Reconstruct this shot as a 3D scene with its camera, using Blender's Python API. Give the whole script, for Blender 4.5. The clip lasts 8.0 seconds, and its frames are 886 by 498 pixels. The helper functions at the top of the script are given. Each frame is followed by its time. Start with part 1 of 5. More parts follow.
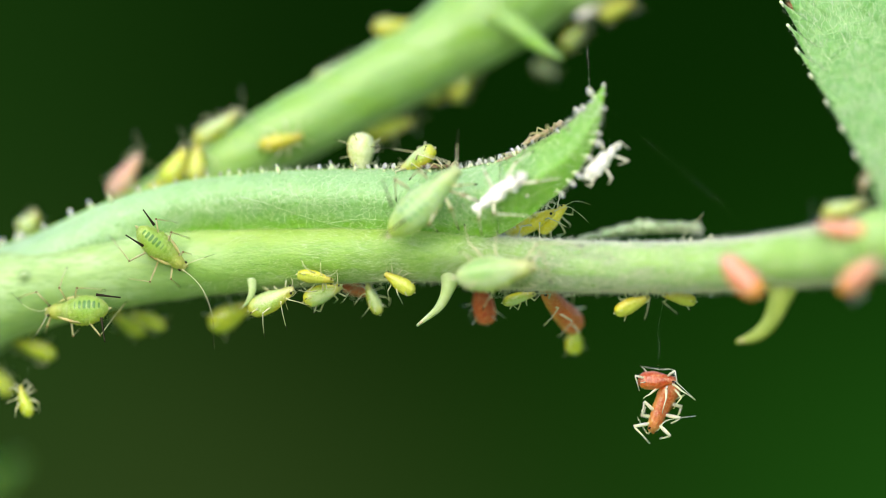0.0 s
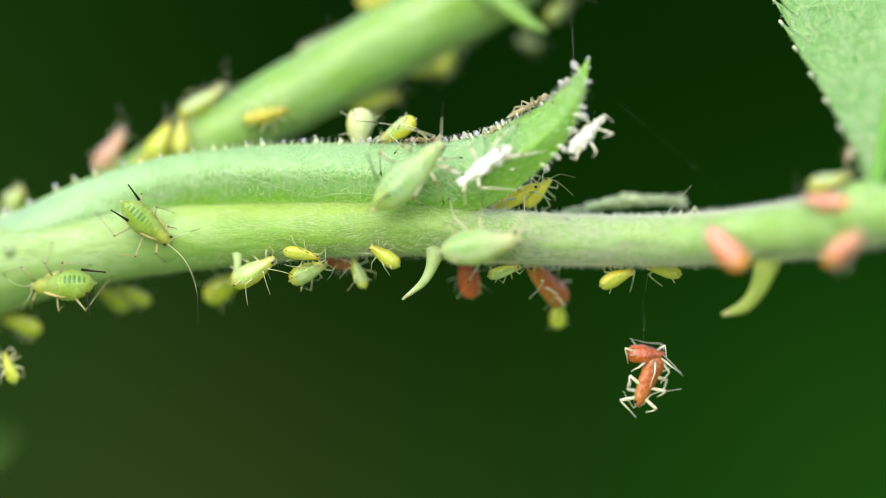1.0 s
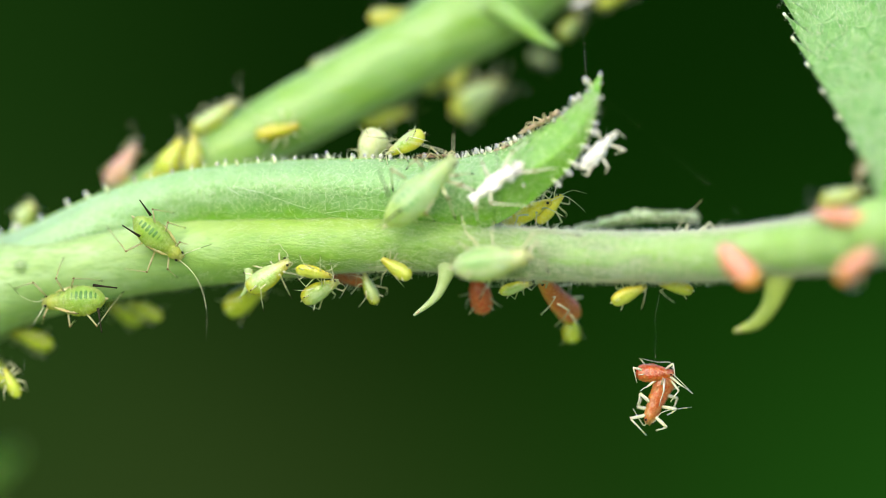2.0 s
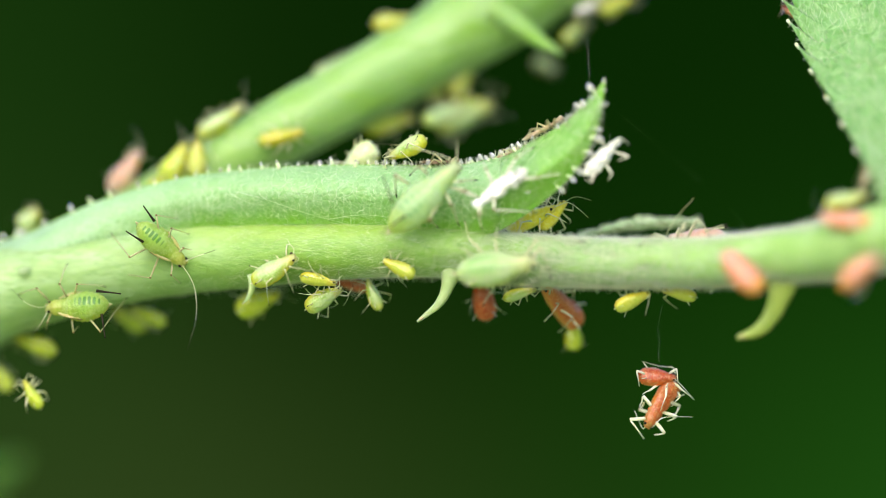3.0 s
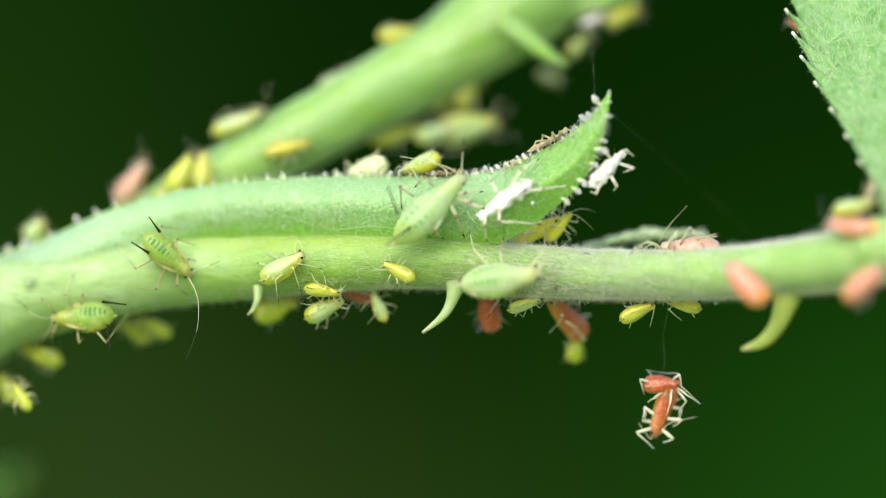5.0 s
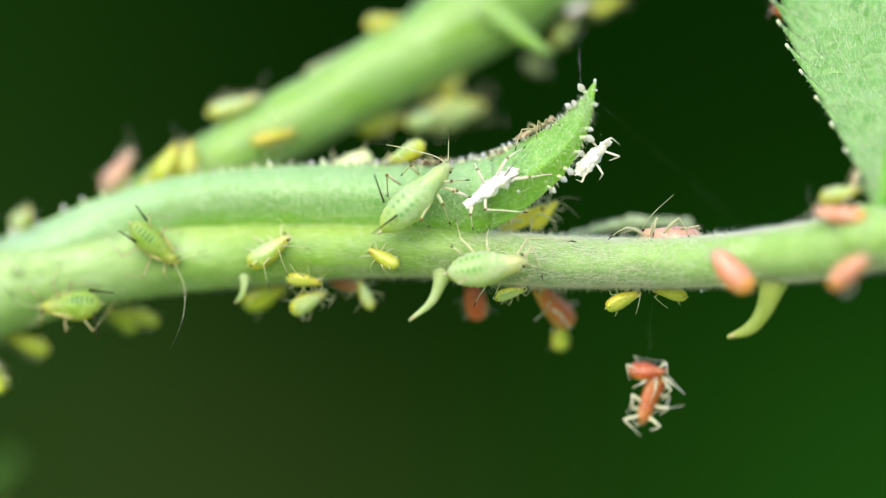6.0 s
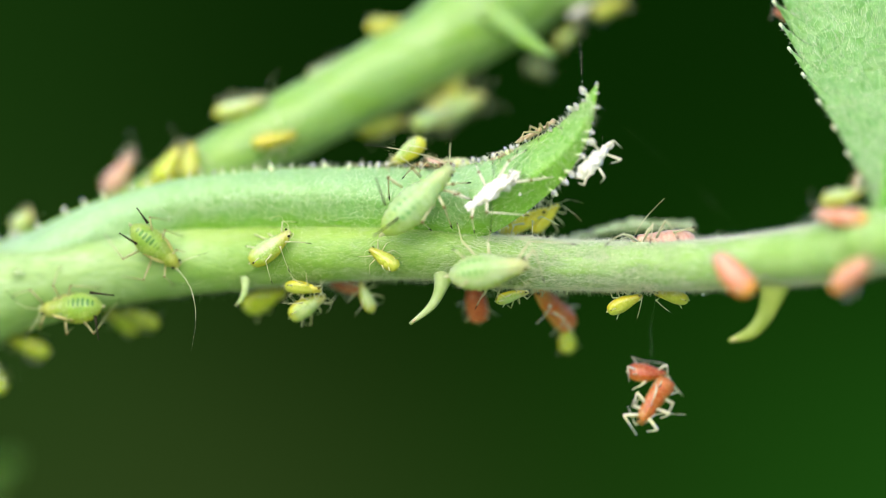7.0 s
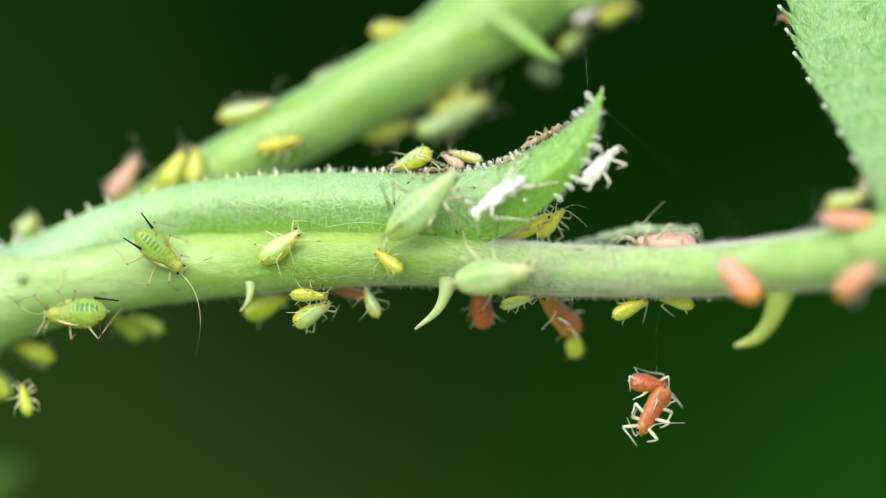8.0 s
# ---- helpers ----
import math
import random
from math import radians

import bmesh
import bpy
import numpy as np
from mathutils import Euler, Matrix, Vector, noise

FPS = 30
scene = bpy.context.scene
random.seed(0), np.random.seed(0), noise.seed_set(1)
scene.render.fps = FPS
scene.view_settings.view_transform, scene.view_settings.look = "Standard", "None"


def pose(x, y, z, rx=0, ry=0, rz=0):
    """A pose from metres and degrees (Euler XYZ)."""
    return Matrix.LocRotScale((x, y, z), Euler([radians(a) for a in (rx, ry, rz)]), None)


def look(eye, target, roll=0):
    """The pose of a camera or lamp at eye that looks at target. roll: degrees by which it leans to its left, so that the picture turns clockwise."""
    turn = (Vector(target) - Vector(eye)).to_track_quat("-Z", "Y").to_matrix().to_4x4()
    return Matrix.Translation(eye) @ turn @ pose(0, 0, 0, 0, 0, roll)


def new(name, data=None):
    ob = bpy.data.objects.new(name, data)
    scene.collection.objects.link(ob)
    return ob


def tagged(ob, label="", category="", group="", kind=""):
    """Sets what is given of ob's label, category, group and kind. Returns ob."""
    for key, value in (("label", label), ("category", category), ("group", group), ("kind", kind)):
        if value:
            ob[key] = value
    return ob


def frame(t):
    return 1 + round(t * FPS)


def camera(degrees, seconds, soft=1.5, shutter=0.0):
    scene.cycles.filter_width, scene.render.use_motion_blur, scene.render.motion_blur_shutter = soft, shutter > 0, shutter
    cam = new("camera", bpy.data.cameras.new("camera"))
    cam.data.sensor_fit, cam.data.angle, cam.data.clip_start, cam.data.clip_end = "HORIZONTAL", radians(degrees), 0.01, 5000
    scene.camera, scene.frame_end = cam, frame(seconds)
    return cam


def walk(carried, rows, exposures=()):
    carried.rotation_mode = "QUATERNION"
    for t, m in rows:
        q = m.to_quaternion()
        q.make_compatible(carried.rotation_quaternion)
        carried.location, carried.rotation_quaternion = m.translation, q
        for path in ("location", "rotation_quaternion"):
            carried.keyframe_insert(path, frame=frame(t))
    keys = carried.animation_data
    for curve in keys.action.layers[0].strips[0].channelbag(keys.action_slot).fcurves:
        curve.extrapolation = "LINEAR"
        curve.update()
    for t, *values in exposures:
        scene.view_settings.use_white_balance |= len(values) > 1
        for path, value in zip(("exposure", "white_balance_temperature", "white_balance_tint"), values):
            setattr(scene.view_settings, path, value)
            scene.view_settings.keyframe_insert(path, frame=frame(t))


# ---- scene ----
# All sizes below are in millimetres and become metres through MM.
MM = 0.001


def aim(x, z, distance, roll):
    """The camera's pose: straight in front of the twig at that distance, turned to the point (x, z) of the twig's plane."""
    return look((0, -distance * MM, 0), (x * MM, 0, z * MM), roll)


# ---- camera ----
cam = camera(2 * math.degrees(math.atan(15.68 / 330)), 8.0, soft=0.65)
cam.data.dof.use_dof = True
cam.data.dof.focus_distance = 330.45 * MM
cam.data.dof.aperture_fstop = 11.2
walk(cam, [
    (0.0, aim(0.000, -0.000, 330.13, 0.000)),
    (0.1, aim(-0.119, 0.081, 330.23, 0.005)),
    (0.2, aim(-0.122, 0.037, 330.35, 0.010)),
    (0.3, aim(-0.125, -0.068, 330.48, 0.014)),
    (0.4, aim(-0.067, -0.051, 330.62, 0.019)),
    (0.5, aim(0.067, -0.119, 330.76, 0.024)),
    (0.6, aim(0.191, -0.149, 330.67, -0.023)),
    (0.7, aim(0.349, -0.264, 330.58, -0.070)),
    (0.8, aim(0.468, -0.520, 330.49, -0.117)),
    (0.9, aim(0.566, -0.776, 330.40, -0.164)),
    (1.0, aim(0.527, -0.934, 330.31, -0.211)),
    (1.1, aim(0.441, -0.879, 330.53, -0.175)),
    (1.2, aim(0.379, -0.685, 330.74, -0.140)),
    (1.3, aim(0.317, -0.411, 330.96, -0.104)),
    (1.4, aim(0.275, -0.177, 331.18, -0.068)),
    (1.5, aim(0.228, -0.099, 331.39, -0.033)),
    (1.6, aim(0.158, -0.056, 331.10, -0.051)),
    (1.7, aim(0.061, -0.189, 330.81, -0.070)),
    (1.8, aim(0.026, -0.220, 330.52, -0.088)),
    (1.9, aim(0.051, -0.414, 330.25, -0.107)),
    (2.0, aim(0.115, -0.366, 330.04, -0.125)),
    (2.1, aim(0.137, -0.305, 330.04, -0.117)),
    (2.2, aim(0.117, -0.205, 330.05, -0.109)),
    (3.3, aim(-0.118, -0.095, 330.12, -0.019)),
    (3.4, aim(-0.158, 0.146, 330.13, -0.011)),
    (3.5, aim(-0.122, 0.245, 330.13, -0.003)),
    (3.6, aim(-0.080, 0.245, 330.22, -0.013)),
    (3.7, aim(0.017, 0.162, 330.31, -0.023)),
    (3.8, aim(0.094, -0.042, 330.44, -0.034)),
    (3.9, aim(0.171, -0.205, 330.55, -0.044)),
    (4.0, aim(0.222, -0.254, 330.67, -0.054)),
    (4.1, aim(0.208, -0.208, 330.67, -0.046)),
    (4.2, aim(0.149, -0.148, 330.66, -0.038)),
    (5.3, aim(-0.185, 0.309, 330.62, 0.048)),
    (5.4, aim(0.018, 0.046, 330.62, 0.056)),
    (5.5, aim(0.251, -0.148, 330.62, 0.063)),
    (5.6, aim(0.377, -0.239, 330.76, 0.044)),
    (5.7, aim(0.412, -0.261, 330.91, 0.024)),
    (5.8, aim(0.407, -0.222, 331.06, 0.005)),
    (5.9, aim(0.361, -0.163, 331.21, -0.015)),
    (6.0, aim(0.293, -0.160, 331.36, -0.034)),
    (6.1, aim(0.200, -0.058, 331.10, -0.027)),
    (6.2, aim(0.086, 0.008, 330.86, -0.020)),
    (6.3, aim(0.032, 0.053, 330.60, -0.013)),
    (6.4, aim(0.058, 0.038, 330.35, -0.005)),
    (6.5, aim(0.185, -0.214, 330.15, 0.002)),
    (6.6, aim(0.386, -0.487, 330.26, 0.015)),
    (6.7, aim(0.485, -0.673, 330.38, 0.028)),
    (6.8, aim(0.483, -0.536, 330.53, 0.041)),
    (6.9, aim(0.380, -0.278, 330.68, 0.054)),
    (7.0, aim(0.247, -0.057, 330.82, 0.067)),
    (7.1, aim(0.082, 0.129, 330.49, 0.065)),
    (7.2, aim(-0.092, 0.299, 330.20, 0.063)),
    (7.3, aim(-0.267, 0.367, 329.95, 0.061)),
    (7.4, aim(-0.320, 0.375, 329.71, 0.059)),
    (7.5, aim(-0.236, 0.256, 329.47, 0.057)),
    (7.6, aim(-0.095, 0.054, 329.62, 0.062)),
    (7.7, aim(-0.018, 0.029, 329.78, 0.067)),
    (7.8, aim(-0.043, 0.164, 329.93, 0.073)),
    (7.9, aim(-0.006, 0.240, 330.09, 0.078)),
    (8.0, aim(0.067, 0.128, 330.25, 0.084)),
])

# ---- light ----
SUN = Vector((-0.30, -0.88, 0.86)).normalized()
world = bpy.data.worlds.new("sky")
scene.world = world
world.use_nodes = True
wn = world.node_tree
sky = wn.nodes.new("ShaderNodeTexSky")
sky.sky_type, sky.sun_disc = "NISHITA", False
sky.sun_elevation = math.asin(SUN.z)
sky.sun_rotation = math.atan2(SUN.x, SUN.y)
sky.air_density, sky.dust_density = 1.0, 3.0
wn.links.new(sky.outputs[0], wn.nodes["Background"].inputs[0])
wn.nodes["Background"].inputs[1].default_value = 0.15
sun = new("sun", bpy.data.lights.new("sun", "SUN"))
sun.data.energy, sun.data.angle, sun.data.color = 1.05, radians(90), (1.0, 0.955, 0.65)
sun.matrix_world = look(SUN * 2, (0, 0, 0))
scene.view_settings.exposure = 0.91


# ---- materials ----
def material(name, colour, second=None, size=0.5, rough=0.5, bump=0.0, bump_size=0.1, sss=0.0, depth=0.3,
             spec=0.5, fine=None, fine_size=0.12, transmit=0.0, coat=0.0, sheen=0.0):
    """A surface mottled at two scales (sizes in mm), with fine relief and some light scattered inside."""
    m = bpy.data.materials.new(name)
    m.use_nodes = True
    n, l = m.node_tree.nodes, m.node_tree.links
    b = n["Principled BSDF"]
    b.inputs["Roughness"].default_value = rough
    b.inputs["Specular IOR Level"].default_value = spec
    b.inputs["Transmission Weight"].default_value = transmit
    b.inputs["Coat Weight"].default_value = coat
    b.inputs["Coat Roughness"].default_value = 0.06
    b.inputs["Sheen Weight"].default_value = sheen
    b.inputs["Sheen Roughness"].default_value = 0.45
    if sss:
        b.inputs["Subsurface Weight"].default_value = sss
        b.inputs["Subsurface Radius"].default_value = (1.0, 1.0, 0.45)
        b.inputs["Subsurface Scale"].default_value = depth * MM
    co = n.new("ShaderNodeTexCoord")
    out = None
    tone = n.new("ShaderNodeRGB")
    tone.outputs[0].default_value = (*colour, 1)
    out = tone.outputs[0]
    for extra, s, lo, hi in ((second, size, 0.38, 0.66), (fine, fine_size, 0.45, 0.7)):
        if not extra:
            continue
        t = n.new("ShaderNodeTexNoise")
        t.inputs["Scale"].default_value = 1 / (s * MM)
        t.inputs["Detail"].default_value = 3
        l.new(co.outputs["Object"], t.inputs["Vector"])
        r = n.new("ShaderNodeMapRange")
        r.inputs["From Min"].default_value, r.inputs["From Max"].default_value = lo, hi
        l.new(t.outputs[0], r.inputs["Value"])
        x = n.new("ShaderNodeMix")
        x.data_type = "RGBA"
        l.new(r.outputs[0], x.inputs[0])
        l.new(out, x.inputs[6])
        x.inputs[7].default_value = (*extra, 1)
        out = x.outputs[2]
    l.new(out, b.inputs["Base Color"])
    if bump:
        t = n.new("ShaderNodeTexNoise")
        t.inputs["Scale"].default_value = 1 / (bump_size * MM)
        t.inputs["Detail"].default_value = 4
        l.new(co.outputs["Object"], t.inputs["Vector"])
        p = n.new("ShaderNodeBump")
        p.inputs["Strength"].default_value = 1.0
        p.inputs["Distance"].default_value = bump * MM
        l.new(t.outputs[0], p.inputs["Height"])
        l.new(p.outputs[0], b.inputs["Normal"])
    return m


def stretched(m, axis_scale):
    """Draws a material's mottling out along the object's axes, for the long cells of a stalk."""
    n, l = m.node_tree.nodes, m.node_tree.links
    co = next(x for x in n if x.type == "TEX_COORD")
    mp = n.new("ShaderNodeMapping")
    mp.inputs["Scale"].default_value = axis_scale
    targets = [k.to_socket for k in co.outputs["Object"].links]
    l.new(co.outputs["Object"], mp.inputs[0])
    for s in targets:
        l.new(mp.outputs[0], s)
    return m


def netted(m, colour, size, mix, relief=0.08):
    """Lays a net of pale veinlets over a leaf material."""
    n, l = m.node_tree.nodes, m.node_tree.links
    b = n["Principled BSDF"]
    co = next(x for x in n if x.type == "TEX_COORD")
    wob = n.new("ShaderNodeTexNoise")
    wob.inputs["Scale"].default_value = 1 / (0.8 * size * MM)
    scl = n.new("ShaderNodeVectorMath")
    scl.operation = "SCALE"
    scl.inputs[3].default_value = 0.5 * size * MM
    v = n.new("ShaderNodeTexVoronoi")
    v.feature = "DISTANCE_TO_EDGE"
    v.inputs["Scale"].default_value = 1 / (size * MM)
    vec = n.new("ShaderNodeVectorMath")
    l.new(co.outputs["Object"], wob.inputs["Vector"])
    l.new(wob.outputs["Color"], scl.inputs[0])
    l.new(co.outputs["Object"], vec.inputs[0])
    l.new(scl.outputs[0], vec.inputs[1])
    l.new(vec.outputs[0], v.inputs["Vector"])
    r = n.new("ShaderNodeMapRange")
    r.inputs["From Min"].default_value, r.inputs["From Max"].default_value = 0.0, 0.09
    r.inputs["To Min"].default_value, r.inputs["To Max"].default_value = mix, 0.0
    l.new(v.outputs["Distance"], r.inputs["Value"])
    x = n.new("ShaderNodeMix")
    x.data_type = "RGBA"
    old = b.inputs["Base Color"].links[0].from_socket
    l.new(r.outputs[0], x.inputs[0])
    l.new(old, x.inputs[6])
    x.inputs[7].default_value = (*colour, 1)
    l.new(x.outputs[2], b.inputs["Base Color"])
    q = n.new("ShaderNodeMapRange")
    q.inputs["From Max"].default_value = 0.3
    l.new(v.outputs["Distance"], q.inputs["Value"])
    p = n.new("ShaderNodeBump")
    p.inputs["Strength"].default_value = 0.8
    p.inputs["Distance"].default_value = relief * size * MM
    l.new(q.outputs[0], p.inputs["Height"])
    if b.inputs["Normal"].links:
        l.new(b.inputs["Normal"].links[0].from_socket, p.inputs["Normal"])
    l.new(p.outputs[0], b.inputs["Normal"])
    return m


def along(m, pale, start, end):
    """Lets a skin turn into another tone along the stalk, from x = start to x = end (mm)."""
    n, l = m.node_tree.nodes, m.node_tree.links
    b = n["Principled BSDF"]
    co = n.new("ShaderNodeTexCoord")
    sep = n.new("ShaderNodeSeparateXYZ")
    l.new(co.outputs["Object"], sep.inputs[0])
    wob = n.new("ShaderNodeTexNoise")
    wob.inputs["Scale"].default_value = 1 / (0.7 * MM)
    l.new(co.outputs["Object"], wob.inputs["Vector"])
    add = n.new("ShaderNodeMath")
    add.operation = "MULTIPLY_ADD"
    add.inputs[1].default_value = 1.5 * MM
    l.new(wob.outputs[0], add.inputs[0])
    l.new(sep.outputs[0], add.inputs[2])
    r = n.new("ShaderNodeMapRange")
    r.interpolation_type = "SMOOTHSTEP"
    r.inputs["From Min"].default_value, r.inputs["From Max"].default_value = (start + 0.75) * MM, (end + 0.75) * MM
    l.new(add.outputs[0], r.inputs["Value"])
    x = n.new("ShaderNodeMix")
    x.data_type = "RGBA"
    old = b.inputs["Base Color"].links[0].from_socket
    tint = n.new("ShaderNodeMix")
    tint.data_type, tint.blend_type = "RGBA", "MULTIPLY"
    tint.inputs[0].default_value = 1.0
    l.new(old, tint.inputs[6])
    tint.inputs[7].default_value = (*pale, 1)
    l.new(r.outputs[0], x.inputs[0])
    l.new(old, x.inputs[6])
    l.new(tint.outputs[2], x.inputs[7])
    l.new(x.outputs[2], b.inputs["Base Color"])
    return m


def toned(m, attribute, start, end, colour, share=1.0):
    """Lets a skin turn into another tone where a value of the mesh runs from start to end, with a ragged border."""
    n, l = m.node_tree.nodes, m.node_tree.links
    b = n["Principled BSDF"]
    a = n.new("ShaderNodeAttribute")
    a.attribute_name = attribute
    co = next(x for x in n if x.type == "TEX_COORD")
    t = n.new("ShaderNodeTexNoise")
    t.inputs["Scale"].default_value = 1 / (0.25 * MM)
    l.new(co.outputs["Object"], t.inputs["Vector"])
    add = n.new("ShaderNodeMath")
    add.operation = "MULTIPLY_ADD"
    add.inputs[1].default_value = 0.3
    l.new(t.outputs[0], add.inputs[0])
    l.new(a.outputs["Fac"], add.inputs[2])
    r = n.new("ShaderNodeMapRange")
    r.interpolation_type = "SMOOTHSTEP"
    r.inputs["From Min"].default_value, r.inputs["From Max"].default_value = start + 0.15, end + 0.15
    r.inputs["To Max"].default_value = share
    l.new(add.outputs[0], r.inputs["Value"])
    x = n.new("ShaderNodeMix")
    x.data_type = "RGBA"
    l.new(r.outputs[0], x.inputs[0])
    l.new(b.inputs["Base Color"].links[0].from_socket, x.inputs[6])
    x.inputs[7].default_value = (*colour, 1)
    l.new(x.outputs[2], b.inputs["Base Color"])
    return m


PETIOLE = stretched(material("petiole_skin", (0.19, 0.37, 0.045), (0.26, 0.45, 0.09), 0.8, 0.38, 0.035, 0.07, 0.55, 1.1,
                             fine=(0.165, 0.335, 0.045), fine_size=0.16, sheen=0.06), (0.3, 1, 1))
# bright band on the stalk's upper side, its light put into the colour
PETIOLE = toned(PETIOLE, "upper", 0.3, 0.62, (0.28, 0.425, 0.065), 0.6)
PETIOLE = along(along(PETIOLE, (1.4, 1.18, 2.9), -5.5, -11.5), (1.32, 1.20, 2.3), 0.5, 4.5)
STIPULE = netted(material("stipule_skin", (0.185, 0.39, 0.12), (0.27, 0.48, 0.20), 0.9, 0.36, 0.02, 0.09, 0.5, 0.8,
                          fine=(0.15, 0.35, 0.08), fine_size=0.2, sheen=0.15), (0.40, 0.58, 0.30), 0.26, 0.45, 0.09)
STIPULE = toned(along(STIPULE, (0.95, 1.04, 0.42), 0.5, 4.0), "across", 0.4, 0.85, (0.27, 0.50, 0.24), 0.55)


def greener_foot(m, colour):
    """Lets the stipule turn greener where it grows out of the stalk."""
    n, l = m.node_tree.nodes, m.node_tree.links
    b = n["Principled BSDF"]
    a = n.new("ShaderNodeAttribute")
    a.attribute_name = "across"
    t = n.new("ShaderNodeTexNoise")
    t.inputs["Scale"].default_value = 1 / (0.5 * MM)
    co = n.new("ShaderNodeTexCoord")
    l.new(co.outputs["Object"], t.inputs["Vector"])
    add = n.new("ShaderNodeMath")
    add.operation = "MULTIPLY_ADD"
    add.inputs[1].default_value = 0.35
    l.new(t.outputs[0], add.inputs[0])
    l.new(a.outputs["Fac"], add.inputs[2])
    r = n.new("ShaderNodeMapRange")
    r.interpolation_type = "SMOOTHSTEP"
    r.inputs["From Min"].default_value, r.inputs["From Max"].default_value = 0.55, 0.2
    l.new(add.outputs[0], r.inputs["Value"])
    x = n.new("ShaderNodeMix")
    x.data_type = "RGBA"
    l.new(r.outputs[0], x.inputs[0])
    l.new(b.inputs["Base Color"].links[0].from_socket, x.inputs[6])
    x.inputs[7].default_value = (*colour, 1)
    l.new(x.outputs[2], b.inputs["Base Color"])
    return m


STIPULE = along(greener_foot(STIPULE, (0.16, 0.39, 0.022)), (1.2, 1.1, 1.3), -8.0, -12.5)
BACK_STEM = stretched(material("back_stem_skin", (0.20, 0.38, 0.095), (0.26, 0.44, 0.14), 2.5, 0.36, 0.03, 0.2, 0.6, 1.6,
                               fine=(0.20, 0.38, 0.06), fine_size=0.5, sheen=0.2), (0.3, 1, 1))
LEAF = netted(material("leaflet_skin", (0.098, 0.275, 0.05), (0.18, 0.37, 0.125), 1.2, 0.34, 0.05, 0.16, 0.45, 0.5,
                       fine=(0.13, 0.30, 0.085), fine_size=0.5, sheen=0.1), (0.26, 0.44, 0.20), 0.8, 0.35, 0.12)
MIDRIB = material("midrib_skin", (0.085, 0.29, 0.02), (0.12, 0.34, 0.03), 0.7, 0.4, 0.02, 0.1, 0.3, 0.3)
YOUNG = netted(material("young_leaf_skin", (0.24, 0.42, 0.16), (0.44, 0.56, 0.34), 0.5, 0.5, 0.08, 0.2, 0.2, 0.3, sheen=0.3), (0.34, 0.47, 0.26), 0.4, 0.4)
PRICKLE = material("prickle_skin", (0.35, 0.48, 0.20), (0.46, 0.56, 0.32), 0.6, 0.4, 0.01, 0.1, 0.4, 0.4)
PRICKLE_GREEN = material("prickle_green_skin", (0.26, 0.36, 0.06), (0.34, 0.42, 0.10), 0.6, 0.4, 0.01, 0.1, 0.4, 0.4)
TOOTH = material("tooth_gland_skin", (0.62, 0.72, 0.50), (0.80, 0.82, 0.70), 0.1, 0.2, sss=0.4, depth=0.15)
PRICKLE_TIP = material("prickle_tip", (0.45, 0.36, 0.2), (0.5, 0.42, 0.26), 0.2, 0.4)
HAIR = material("hair", (0.91, 0.97, 0.76), rough=0.25, spec=0.6, sss=0.6, depth=0.3)
GLAND = material("gland_head", (0.97, 0.97, 0.95), (0.93, 0.92, 0.86), 0.1, 0.08, sss=0.5, depth=0.2, transmit=0.65)
STALK = material("gland_stalk", (0.55, 0.72, 0.40), (0.66, 0.68, 0.48), 0.08, 0.3, sss=0.4, depth=0.15)
WATER = material("clear_drop", (0.98, 0.99, 0.98), rough=0.02, transmit=1.0)
SILK = material("silk", (0.75, 0.78, 0.75), rough=0.3)
EYE = material("aphid_eye", (0.012, 0.006, 0.005), rough=0.2)
FOOT = material("aphid_foot", (0.008, 0.007, 0.005), (0.03, 0.024, 0.012), 0.05, 0.5, spec=0.12)
LIMB = material("aphid_limb", (0.46, 0.43, 0.19), (0.34, 0.27, 0.12), 0.25, 0.3, sss=0.2, depth=0.08, transmit=0.3)
PALE_LIMB = material("pale_limb", (0.70, 0.72, 0.50), (0.58, 0.56, 0.34), 0.2, 0.3, sss=0.2, depth=0.08, transmit=0.35)
TAN_LIMB = material("tan_limb", (0.60, 0.58, 0.34), (0.48, 0.42, 0.20), 0.2, 0.35, sss=0.3, depth=0.1, transmit=0.5)
KNEE = material("brown_joint", (0.22, 0.15, 0.05), (0.14, 0.09, 0.03), 0.05, 0.35)
RED_LIMB = material("white_limb", (0.82, 0.84, 0.66), (0.80, 0.74, 0.54), 0.3, 0.2, sss=0.5, depth=0.15, transmit=0.3)
HUSK_LIMB = material("husk_limb", (0.76, 0.75, 0.66), (0.66, 0.62, 0.5), 0.2, 0.4)


AURICLE = netted(material("auricle_skin", (0.185, 0.375, 0.14), (0.26, 0.46, 0.21), 0.7, 0.38, 0.02, 0.09, 0.5, 0.6,
                          fine=(0.15, 0.36, 0.06), fine_size=0.2, sheen=0.08), (0.36, 0.56, 0.22), 0.28, 0.45, 0.09)
# lower half painted brighter, for light shining through the folded tip
AURICLE = along(toned(AURICLE, "across", 0.62, 0.35, (0.20, 0.44, 0.035), 0.7), (0.82, 0.98, 0.42), 1.8, 4.4)


